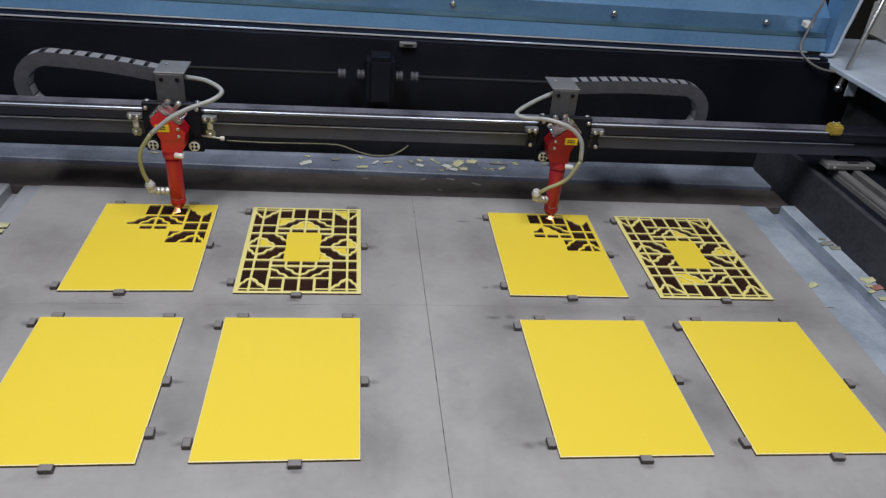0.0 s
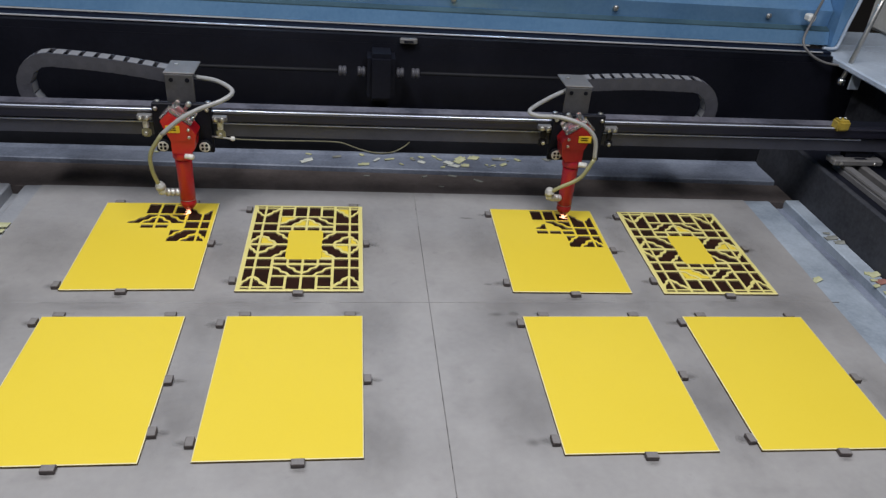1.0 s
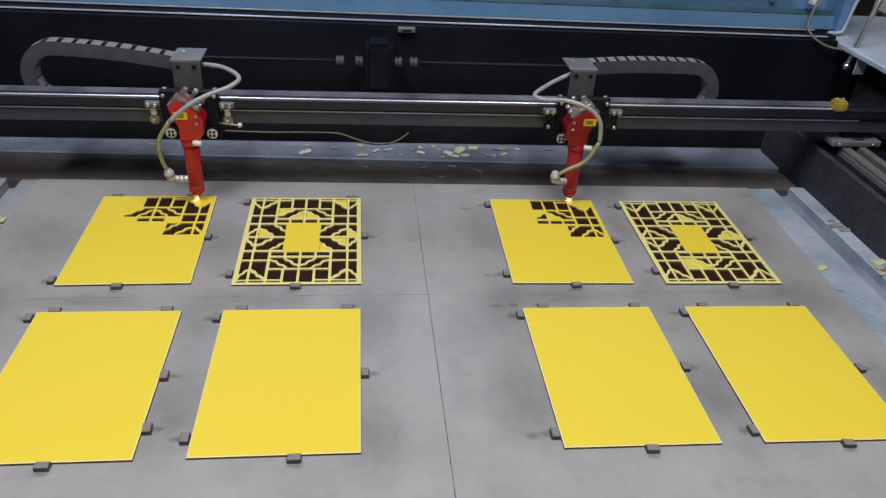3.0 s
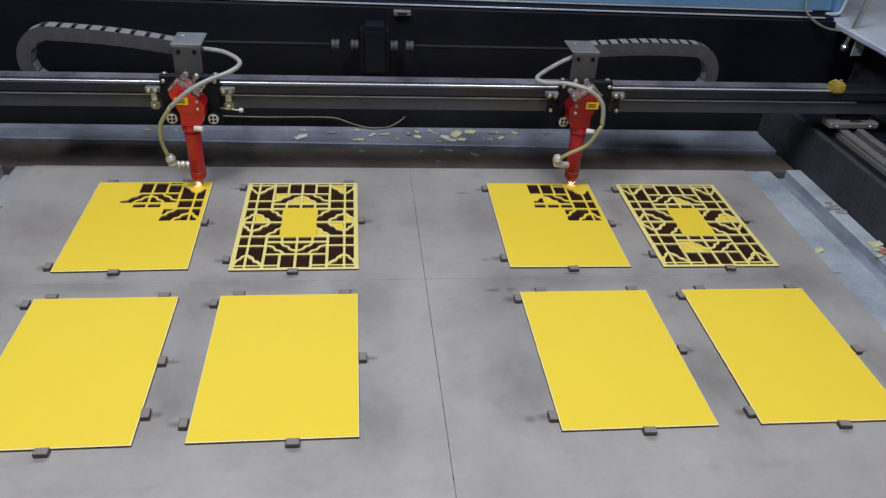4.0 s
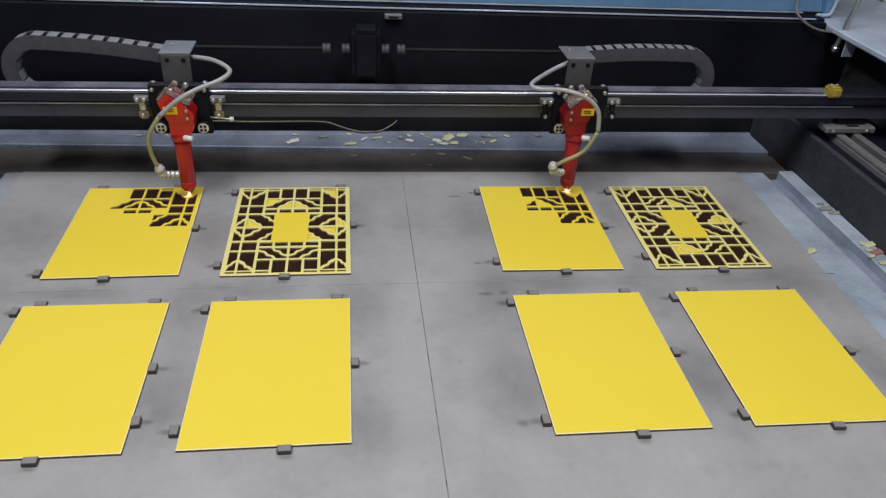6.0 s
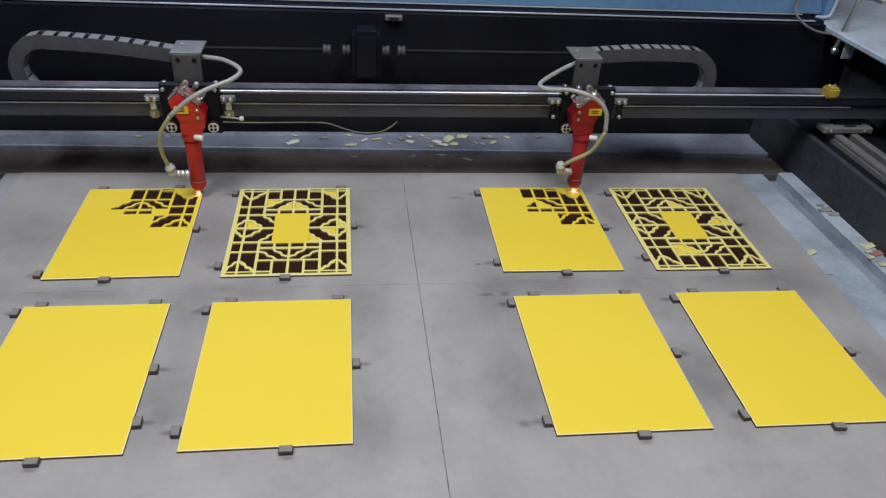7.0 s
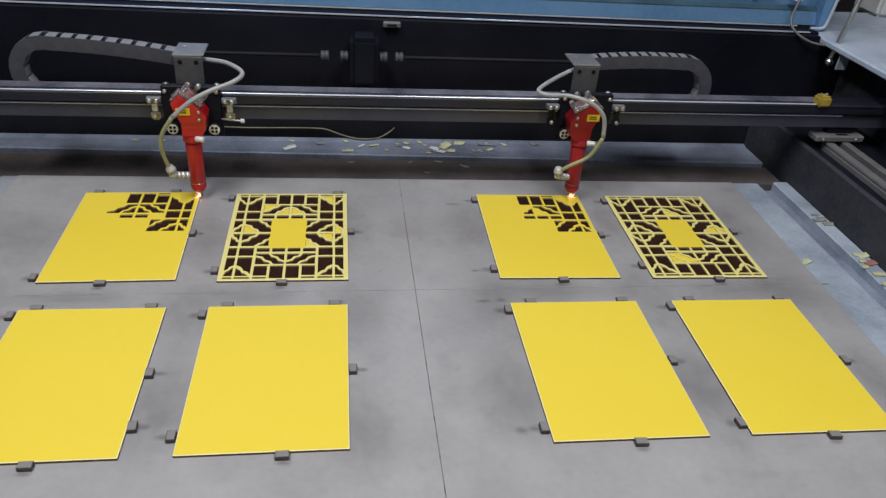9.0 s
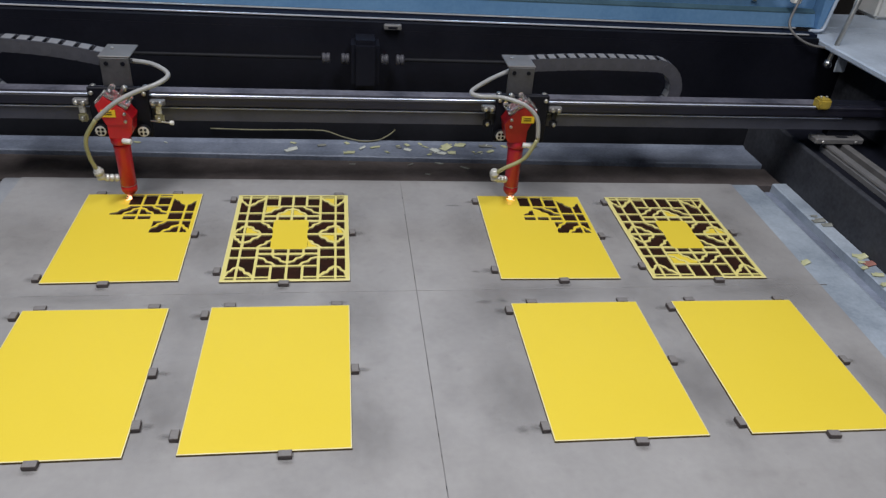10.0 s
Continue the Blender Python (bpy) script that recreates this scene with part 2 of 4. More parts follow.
def solid(name, bm, material, label, category, group="", kind="", m=None):
    ob = new(name, mesh_of(name, bm, material))
    if m is not None:
        ob.matrix_world = m
    return tagged(ob, label, category, group, kind)


# ---- the workshop round the machine: shell mostly unseen, added for reflections ----
def workshop():
    solid("floor", box(-4, 5, -4, 3.2, -1.0, -0.9), CONCRETE, "grey concrete workshop floor", "floor", kind="structure")
    solid("ceiling", box(-4, 5, -4, 3.2, 2.3, 2.4), WALLPAINT, "pale painted workshop ceiling", "ceiling", kind="structure")
    for name, b in (("wall_north", (-4, 5, 3.2, 3.3)), ("wall_south", (-4, 5, -4.1, -4)), ("wall_west", (-4.1, -4, -4, 3.2)), ("wall_east", (5, 5.1, -4, 3.2))):
        solid(name, box(*b, -0.9, 2.3), DARKWALL if name == "wall_north" else WALLPAINT, "dark brown painted workshop wall" if name == "wall_north" else "pale grey painted workshop wall", "wall", kind="structure")


# ---- the machine ----
MX = 0.318            # middle of the machine
XR, XL = 1.172, -0.600  # inner side walls
YB = 0.590            # inner back wall
RIM = 0.255


def skewed(bm):
    """Skews the rear strips to fit the camera's view."""
    for v in bm.verts:
        v.co.y -= (0.007 if v.co.y > 0.52 else 0.030 if v.co.y > 0.44 else 0.013) * (v.co.x - MX)
    return bm


def askew(bm):
    """Skews the back wall, rim and lid to fit the camera's view."""
    for v in bm.verts:
        v.co.y -= 0.020 * (v.co.x - 1.2)
    return bm


def machine():
    body = thing("laser_cutter", "large flatbed laser cutter with black interior and raised blue lid", "machine")
    part("cabinet", box(-0.72, 1.36, -0.72, 0.70, -0.88, -0.03, 0.01), PALE, body, "pale blue painted steel cabinet")
    # frame strips beside the bed: bar, groove, angle
    for s in (1, -1):
        w = 0.860 if s > 0 else 0.917
        g0, g1 = (0.793, 0.828) if s > 0 else (0.778, 0.804)
        bar = [(MX + s * 0.690, -0.028), (MX + s * 0.690, -0.0023), (MX + s * (g0 - 0.005), -0.0023), (MX + s * g0, -0.004), (MX + s * g0, -0.022),
               (MX + s * g1, -0.022), (MX + s * g1, -0.001), (MX + s * (g1 + 0.003), 0.001), (MX + s * w, 0.001), (MX + s * w, -0.028)]
        part("side_frame", extruded_y(bar, -0.66, 0.3610 if s > 0 else 0.3815), FRAME if s > 0 else FRAMEGREY, body, "blue-grey steel side frame with a groove" if s > 0 else "greyer steel side frame with a groove")
    # Darker floor also paints the shade down in the groove.
    part("groove_floor", box(MX + 0.7935, MX + 0.8275, -0.655, 0.355, -0.0218, -0.0170), LEDGE, body, "sooty groove floor, its colour also painting the shade")
    part("bed_base", box(MX - 0.688, MX + 0.688, -0.66, 0.360, -0.028, -0.0023), CHARCOAL, body, "dark steel base under the bed plates")
    part("front_frame", box(XL, XR, -0.70, -0.665, -0.028, 0.006, 0.002), FRAME, body, "blue-grey steel front frame")
    part("front_wall", box(-0.70, 1.34, -0.73, -0.705, -0.028, 0.03, 0.003), PALE, body, "pale blue front edge")
    part("rear_slat", skewed(box(XL, XR, 0.3720, 0.4715, -0.028, -0.004, 0.001)), RUST, body, "dark brown sooty rear slat")
    ledge = extruded_x([(0.473, -0.028), (0.473, 0.004), (0.476, 0.006), (0.540, 0.006), (0.550, 0.009), (0.5555, 0.009), (0.5555, -0.028)], XL, XR - 0.008)
    part("rear_ledge", skewed(ledge), LEDGE, body, "blue-grey steel rear ledge")
    part("back_wall", askew(box(XL - 0.21, XR + 0.215, YB, YB + 0.02, -0.060, RIM - 0.0105)), BLACK, body, "black painted back wall")
    part("back_wall_top", askew(box(XL - 0.14, XR + 0.128, YB + 0.0005, YB + 0.0195, RIM - 0.0104, RIM + 0.0060)), BLACK, body)
    # Strip added to lift the black wall's tone below the beam.
    part("lower_wall", box(XL, XR + 0.02, YB - 0.012, YB - 0.0085, -0.0295, 0.100), CHARCOAL, body, "charcoal strip added over the wall behind the ledge")
    part("back_shelf", box(XL, XR, 0.56, YB - 0.001, -0.060, -0.030), BLACK, body)
    # side walls: lower panel, shelf with rail, upper wall
    for s in (1, -1):
        far = 0 if s > 0 else 0.064
        a, b, c, d = (MX + s * (k + far) for k in (0.862, 0.875, 1.060, 1.073))
        part("side_panel", box(min(a, b), max(a, b), -0.66, 0.575, -0.028, 0.095, 0.002), SIDEGREY, body, "charcoal steel side panel")
        part("rail_shelf", box(min(b, c), max(b, c), -0.66, 0.575, 0.078, 0.090, 0.001), BLACK, body)
        # Greyer dusty material paints light onto the upper wall.
        part("upper_side_wall", box(min(c, d), max(c, d), -0.66, 0.60, 0.078, RIM - 0.012), SIDEGREY, body, "charcoal upper side wall greyed to paint in light")
        # Rails stop short: the shade hiding their far end is put into the shape.
        r0, r1 = sorted((MX + s * (0.898 + far), MX + s * (0.916 + far)))
        part("side_rail", extruded_y([(r0, 0.0905), (r1, 0.0905), (r1, 0.100), (r1 - 0.003, 0.103), (r1, 0.106), (r1 - 0.001, 0.110), (r0 + 0.001, 0.110), (r0, 0.106), (r0 + 0.003, 0.103), (r0, 0.100)], -0.62, 0.345), RAILGREY, body, "dull steel linear side rail")
        g0, g1 = sorted((MX + s * (0.934 + far), MX + s * (0.950 + far)))
        part("rail_guard", box(g0, g1, -0.62, 0.345, 0.0905, 0.112, 0.002), BRACKET, body, "dusty grey rail guard")
        k0, k1 = sorted((MX + s * (0.985 + far), MX + s * (1.25 + far)))
        part("side_deck", box(k0, k1, -0.70, 0.66, RIM - 0.010, RIM + 0.004, 0.003), PALE, body, "pale blue side deck")
    part("rear_deck", box(1.345, 1.75, 0.7005, 0.84, RIM - 0.010, RIM + 0.004, 0.003), PALE, body, "pale blue rear deck")
    part("deck_joint", box(1.345, 1.75, 0.6605, 0.7000, RIM - 0.010, RIM + 0.0037), PALE, body)
    # rear rim: bare edge strip, dark seal, second strip
    part("rear_rim", askew(box(XL - 0.14, XR + 0.135, 0.6115, 0.640, RIM + 0.0020, RIM + 0.0100, 0.0015)), LIDDARK, body)
    part("edge_strip", askew(box(XL - 0.14, XR + 0.11, 0.6070, 0.6110, RIM + 0.0092, RIM + 0.0115)), EDGE, body, "thin bright edge strip")
    part("lid_seal", askew(extruded_x([(0.641, RIM - 0.011), (0.668, RIM - 0.011), (0.668, RIM + 0.012), (0.652, RIM + 0.012)], XL - 0.14, XR + 0.10)), LIDDARK, body, "dark blue rubber lid seal")
    part("edge_strip", askew(box(XL - 0.14, XR + 0.10, 0.650, 0.668, RIM + 0.0125, RIM + 0.0143)), EDGE, body, "thin bright lid edge")
    lid(body)
    # drive shaft along the back wall with couplings
    ys, zs = 0.560, 0.196
    part("drive_shaft", rod((-0.45, ys, zs), (0.158, ys, zs), 0.004, 10, rod((0.334, ys, zs), (0.93, ys, zs), 0.004, 10)), CHARCOAL, body, "thin dark steel drive shaft")
    part("shaft_motor", box(0.220, 0.280, YB - 0.055, YB + 0.014, 0.135, 0.240, 0.010, seg=2), BLACK, body, "black drive motor housing")
    for x in (0.167, 0.208, 0.291, 0.325):
        part("coupling", lathe([(0.008, 0), (0.011, 0.002), (0.011, 0.007), (0.009, 0.008), (0.009, 0.010), (0.011, 0.011), (0.011, 0.016), (0.008, 0.018)], pose(x - 0.009, ys, zs, 0, 90, 0), 16), CHAIN, body, "dark metal shaft coupling")
    catch = part("lid_catch", box(0.291, 0.329, YB + 0.004, YB + 0.0172, RIM - 0.006, RIM + 0.0055, 0.002), BRACKET, body, "small grey metal lid catch")
    part("slot", box(0.300, 0.320, YB + 0.0028, YB + 0.0038, RIM - 0.002, RIM + 0.0015), BLACK, catch)
    # gas strut
    ball = (1.306, 0.540, 0.218)
    strut = part("gas_strut", rod(ball, (1.425, 0.62, 0.56), 0.0055, 12), ZINC, body, "polished gas strut rod")
    part("ball_end", lathe([(0.003, -0.010), (0.009, -0.006), (0.011, 0), (0.009, 0.006), (0.003, 0.010)], Matrix.Translation(ball), 16), CHROME, strut)
    part("strut_bracket", box(1.320, 1.347, 0.528, 0.532, 0.203, 0.2448, 0.0015), PALE, body, "pale blue strut bracket")
    part("cable_clip", box(1.246, 1.264, 0.644, 0.668, 0.324, 0.340, 0.003), WHITE, body, "white cable clip")
    part("lid_cable", hose([(1.272, 0.645, 0.40), (1.250, 0.636, 0.33), (1.225, 0.606, 0.290), (1.238, 0.585, 0.267), (1.268, 0.572, 0.2525), (1.300, 0.566, 0.2485), (1.328, 0.562, 0.2480)], 0.003, 8), BRACKET, body, "thin grey lid cable")
    part("control_housing", box(1.572, 1.75, 0.79, 0.90, RIM + 0.0045, RIM + 0.10, 0.008, seg=2), WHITE, body, "white control housing on the side deck")
    return body


def lid(body):
    x0, x1 = XL - 0.14, XR + 0.146
    prof = [(0.654, RIM + 0.0155), (0.664, RIM + 0.046), (0.680, RIM + 0.050), (0.675, RIM + 0.090), (0.682, RIM + 0.097), (0.740, RIM + 0.140), (0.92, RIM + 0.62), (0.95, RIM + 0.61), (0.77, RIM + 0.14), (0.73, RIM + 0.0155)]
    panel = part("lid", askew(extruded_x(prof, x0, x1)), LID, body, "raised sky-blue painted steel lid")
    for x in (-0.72, -0.34, 0.04, 0.414, 0.791, 1.163):
        part("bolt", lathe([(0.007, 0), (0.007, 0.003), (0.004, 0.006)], pose(x, 0.676 - 0.020 * (x - 1.2), RIM + 0.072, 96, 0, 0), 8), ZINC, panel)
    # Dark strip whose colour paints the crease's shade.
    part("fold_shade_strip", askew(extruded_x([(0.6632, RIM + 0.0448), (0.6650, RIM + 0.0448), (0.6805, RIM + 0.0495), (0.6805, RIM + 0.0530), (0.6785, RIM + 0.0530), (0.6635, RIM + 0.0475)], x0 + 0.001, x1 - 0.001)), FOLDSHADE, panel, "dark strip painting the shade between the lid's folds")
    curve = [(1.326, RIM + 0.0125), (1.334, RIM + 0.0235), (1.341, RIM + 0.071), (1.354, RIM + 0.143), (1.407, RIM + 0.5)]
    part("lid_trim", hose([(1.300, 0.6375, RIM + 0.0115)] + [(x + 0.002, 0.637, z) for x, z in curve], 0.0038, 8), PALE, panel, "pale rounded lid trim")
    part("lid_end", extruded_y([(x1 + 0.001, RIM + 0.011)] + curve + [(x1 + 0.001, RIM + 0.5)], 0.641, 0.70), LID, panel, "blue lid end cap")


def bed():
    xs, ys = (-0.425, MX - 0.0005, MX + 0.0005, 1.048), (-0.66, -0.0275, -0.0265, 0.3705)
    made = []
    for i in (0, 2):
        for j in (0, 2):
            bm = box(xs[i], xs[i + 1], ys[j], ys[j + 1], -0.002, 0.0, 0.0004)
            for v in bm.verts:
                if v.co.y > 0.3:
                    v.co.y -= 0.013 * (v.co.x - MX)
                if v.co.x > 1.0:
                    v.co.x += 0.036 * (v.co.y - 0.36)
            made.append(solid("bed_plate", bm, PLATE, "stained grey metal bed plate with soot marks", "plate", "plates of the cutting bed"))
    rng = random.Random(8)
    # grime packed unevenly into the joints between the plates
    x0 = -0.42
    while x0 < 1.0:
        x1 = x0 + rng.uniform(0.02, 0.08)
        if not MX - 0.09 < x1 < MX + 0.10:
            part("seam_grime", box(x0, x1, -0.0274, -0.0266, -0.0019, rng.uniform(-0.0006, -0.0001)), GRIME if rng.random() < 0.4 else PLATE, made[0 if x0 < MX else 2])
        x0 = x1 + rng.uniform(0.0, 0.006)
    y0 = -0.64
    while y0 < 0.34:
        y1 = y0 + rng.uniform(0.02, 0.07)
        part("seam_grime", box(MX - 0.0004, MX + 0.0004, y0, y1, -0.0019, rng.uniform(-0.0010, -0.0002)), PLATE if y0 > 0.10 and rng.random() < 0.6 else GRIME, made[0 if y0 < -0.03 else 1])
        y0 = y1 + rng.uniform(0.0, 0.012)
    return made


# ---- yellow boards ----
BW, BH = 0.210, 0.2987
BOARDS = dict(
    A1=(-0.2744, 0.0029, 0.80), B1=(0.0, 0.0, 0.0), C1=(0.4639, -0.0017, -0.96), D1=(0.7316, -0.0068, -0.73),
    A2=(-0.2749, -0.3668, -0.09), B2=(-0.0024, -0.3671, -0.10), C2=(0.4653, -0.3707, -0.32), D2=(0.7341, -0.3724, -0.69))
Z0, Z1 = 0.0013, 0.0039


def rect(u0, u1, v0, v1):
    return [(u0, v0), (u1, v0), (u1, v1), (u0, v1)]


def quarter():
    """Openings of one quarter of the lattice: u across from the side, v down from the far edge, as shares of the board."""
    c1, c2, c3, c4 = (0.038, 0.104), (0.126, 0.238), (0.264, 0.364), (0.388, 0.488)
    q = {}
    for n, c in (("slot1", c1), ("slot2", c2), ("slot3", c3)):
        q[n] = rect(*c, 0.018, 0.033)
    q["corner1"] = [(0.038, 0.046), (0.104, 0.046), (0.104, 0.128), (0.088, 0.120), (0.076, 0.098), (0.056, 0.090)]
    q["corner1b"] = [(0.038, 0.100), (0.062, 0.112), (0.074, 0.136), (0.104, 0.150), (0.104, 0.230), (0.038, 0.230)]
    q["corner2"] = [(0.126, 0.046), (0.226, 0.046), (0.196, 0.070), (0.176, 0.074), (0.160, 0.104), (0.140, 0.110), (0.126, 0.130)]
    q["corner2b"] = [(0.126, 0.152), (0.150, 0.140), (0.172, 0.126), (0.186, 0.098), (0.212, 0.090), (0.238, 0.066), (0.238, 0.230), (0.126, 0.230)]
    q["cell1"], q["cell2"] = rect(*c1, 0.250, 0.332), rect(*c2, 0.250, 0.332)
    q["side1"] = [(0.038, 0.354), (0.104, 0.354), (0.104, 0.396), (0.082, 0.404), (0.070, 0.428), (0.050, 0.434), (0.038, 0.456)]
    q["side1b"] = [(0.104, 0.422), (0.104, 0.488), (0.046, 0.488), (0.062, 0.456), (0.082, 0.450), (0.090, 0.428)]
    q["band_side"] = [(0.134, 0.354), (0.232, 0.354), (0.262, 0.384), (0.290, 0.392), (0.306, 0.424), (0.336, 0.432), (0.350, 0.456), (0.350, 0.488), (0.262, 0.488), (0.240, 0.454), (0.206, 0.444), (0.188, 0.412), (0.134, 0.396)]
    q["side3"] = [(0.262, 0.354), (0.348, 0.354), (0.348, 0.420), (0.326, 0.408), (0.312, 0.380), (0.284, 0.372)]
    q["side2b"] = [(0.126, 0.418), (0.170, 0.432), (0.188, 0.462), (0.220, 0.470), (0.234, 0.488), (0.126, 0.488)]
    q["top3"], q["top4"] = rect(*c3, 0.048, 0.142), rect(*c4, 0.022, 0.142)
    q["band_top"] = [(0.266, 0.268), (0.266, 0.250), (0.320, 0.236), (0.342, 0.206), (0.384, 0.192), (0.410, 0.162), (0.488, 0.162), (0.488, 0.180), (0.440, 0.196), (0.420, 0.224), (0.384, 0.236), (0.362, 0.268)]
    q["top3b"] = [(0.266, 0.160), (0.384, 0.160), (0.366, 0.180), (0.328, 0.190), (0.308, 0.220), (0.266, 0.232)]
    q["top4b"] = [(0.488, 0.200), (0.488, 0.266), (0.386, 0.266), (0.404, 0.246), (0.438, 0.238), (0.456, 0.210)]
    q["thin3"], q["thin4"] = rect(*c3, 0.290, 0.328), rect(*c4, 0.290, 0.328)
    return q


def opening(name, flip_u, flip_v):
    pts = quarter()[name]
    pts = [((1 - u) if flip_u else u, (1 - v) if flip_v else v) for u, v in pts]
    pts = [(u * BW, (1 - v) * BH) for u, v in pts]
    mu, mv = sum(p[0] for p in pts) / len(pts), sum(p[1] for p in pts) / len(pts)
    pts = [(mu + (x - mu) * 1.035, mv + (y - mv) * 1.035) for x, y in pts]
    area = sum(a[0] * b[1] - b[0] * a[1] for a, b in zip(pts, pts[1:] + pts[:1]))
    return pts if area > 0 else pts[::-1]


def board_mesh(holes, z0=Z0):
    """A thin board with painted face, charred rim and pale cut edges."""
    bm = bmesh.new()
    loops = [[(0, 0), (BW, 0), (BW, BH), (0, BH)]] + holes
    top_edges, walls = [], []
    rim = []
    for k, loop in enumerate(loops):
        hi = [bm.verts.new((x, y, Z1)) for x, y in loop]
        if k == 0:
            e = 0.0013
            inner = [bm.verts.new((min(max(x, e), BW - e), min(max(y, e), BH - e), Z1)) for x, y in loop]
            for v in hi:
                v.co.z -= 0.0005
        lo = [bm.verts.new((x, y, z0)) for x, y in loop]
        n = len(loop)
        for i in range(n):
            j = (i + 1) % n
            walls.append((k, lo[i], lo[j], hi[j], hi[i]))
            if k == 0:
                rim.append((hi[i], hi[j], inner[j], inner[i]))
                top_edges.append(bm.edges.new((inner[i], inner[j])))
            else:
                top_edges.append(bm.edges.new((hi[i], hi[j])))
    bmesh.ops.triangle_fill(bm, use_beauty=True, use_dissolve=False, edges=top_edges, normal=(0, 0, 1))
    for f in bm.faces:
        if f.normal.z < 0:
            f.normal_flip()
    for f in bm.faces:
        if all(0.33 * BW < v.co.x < 0.67 * BW and 0.32 * BH < v.co.y < 0.68 * BH for v in f.verts):
            f.material_index = 3
    # Pale rim strip paints the bevel's highlight along the board's edges.
    for vs in rim:
        bm.faces.new(vs).material_index = 4
    for k, a, b, c, d in walls:
        f = bm.faces.new((a, b, c, d) if k == 0 else (d, c, b, a))
        f.material_index = 1 if k == 0 else 2
    return bm


ALL = list(quarter())
A_CUT = ([(n, 0, 0) for n in ("top4", "band_top", "top4b", "thin4")] +
         [(n, 1, 0) for n in ("slot3", "top3", "top4", "band_top", "top3b", "top4b", "thin4", "corner2b", "corner1b", "cell1", "cell2", "side1", "side1b", "band_side", "side3", "side2b")])
C_CUT = ([(n, 0, 0) for n in ("top4", "top4b", "thin4")] +
         [(n, 1, 0) for n in ("slot3", "top3", "top4", "band_top", "top3b", "thin3", "thin4", "corner2b", "corner1b", "cell1", "cell2", "side1", "side1b", "band_side", "side3", "side2b")])
KEPT = dict(
    B1=[("top3b", 0, 0), ("top4b", 0, 0), ("top4b", 1, 0), ("side2b", 0, 0), ("corner2", 1, 0), ("side2b", 1, 1), ("side1b", 1, 0), ("side3", 1, 1)],
    D1=[("band_top", 0, 1), ("top3b", 0, 1), ("side2b", 1, 0), ("side1b", 1, 0), ("top4b", 1, 0)],
    A1=[], C1=[])


def boards():
    plain = None
    for key, (x, y, a) in BOARDS.items():
        m = pose(x, y, 0, 0, 0, a)
        if key in ("B1", "D1"):
            holes = [opening(n, fu, fv) for n in ALL for fu in (0, 1) for fv in (0, 1)]
            tag = ("yellow board cut through into a geometric lattice", "lattice_board", "finished lattice boards")
        elif key in ("A1", "C1"):
            holes = [opening(*c) for c in (A_CUT if key == "A1" else C_CUT)]
            tag = ("yellow board with its lattice half cut", "part_cut_board", "boards being cut")
        else:
            holes, tag = [], ("plain uncut glossy yellow board on the bed", "yellow_board", "uncut boards")
        face = YELLOW_CUT if key in ("B1", "D1") else YELLOW
        if not holes:
            if plain is None:
                plain = mesh_of("yellow_board", board_mesh([], 0.0004), YELLOW, CHAR, TAN, YELLOW, RIMLIGHT)
            ob = new("yellow_board", plain)
        else:
            ob = new(tag[1], mesh_of(tag[1], board_mesh(holes), face, CHAR, TAN, YELLOW, RIMLIGHT))
        ob.matrix_world = m
        tagged(ob, tag[0], "board", tag[2])
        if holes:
            # Near-black sheet added to paint the shade seen through the openings.
            solid("dark_backing", box(0.003, BW - 0.003, 0.003, BH - 0.003, 0.0002, 0.0011), OPENINGSHADE, "dark brown sheet added under the cut board to darken openings", "backing", "scorched backings", m=m)
            for n, fu, fv in KEPT[key]:
                pts = opening(n, fu, fv)
                cx, cy = sum(p[0] for p in pts) / len(pts), sum(p[1] for p in pts) / len(pts)
                bm = prism([((px - cx) * 0.93, (py - cy) * 0.93) for px, py in pts], 0, 0.0021)
                solid("cut_piece", bm, YELLOW, "loose yellow offcut still lying in its opening", "offcut", "loose offcuts", m=m @ pose(cx, cy, 0.0015, random.uniform(-2, 2), random.uniform(-2, 2), random.uniform(-3, 3)))


BLOCKS = dict(
    A1=[(0.097, -0.006, 0), (0.216, 0.145, 1), (-0.007, 0.014, 1), (0.022, 0.3045, 0), (0.162, 0.3045, 0)],
    B1=[(0.103, -0.006, 0), (0.216, 0.154, 1), (-0.008, 0.280, 1), (-0.007, 0.031, 1), (0.192, 0.3045, 0)],
    C1=[(0.108, -0.006, 0), (0.216, 0.142, 1), (-0.007, 0.275, 1), (-0.007, 0.028, 1)],
    D1=[(0.118, -0.006, 0), (0.216, 0.155, 1), (-0.007, 0.275, 1), (-0.007, 0.039, 1)],
    A2=[(0.110, -0.006, 0), (0.216, 0.150, 1), (-0.007, 0.284, 1), (0.023, 0.3045, 0), (0.187, 0.3045, 0), (0.216, 0.051, 1)],
    B2=[(0.129, -0.006, 0), (0.216, 0.147, 1), (-0.007, 0.279, 1), (0.027, 0.3045, 0), (0.190, 0.3045, 0), (-0.007, 0.032, 1)],
    C2=[(0.114, -0.006, 0), (0.216, 0.150, 1), (-0.007, 0.280, 1), (0.035, 0.3045, 0), (0.188, 0.3045, 0), (-0.007, 0.025, 1)],
    D2=[(0.113, -0.006, 0), (0.216, 0.142, 1), (-0.007, 0.282, 1), (0.034, 0.3045, 0), (0.192, 0.3045, 0), (-0.007, 0.021, 1)])


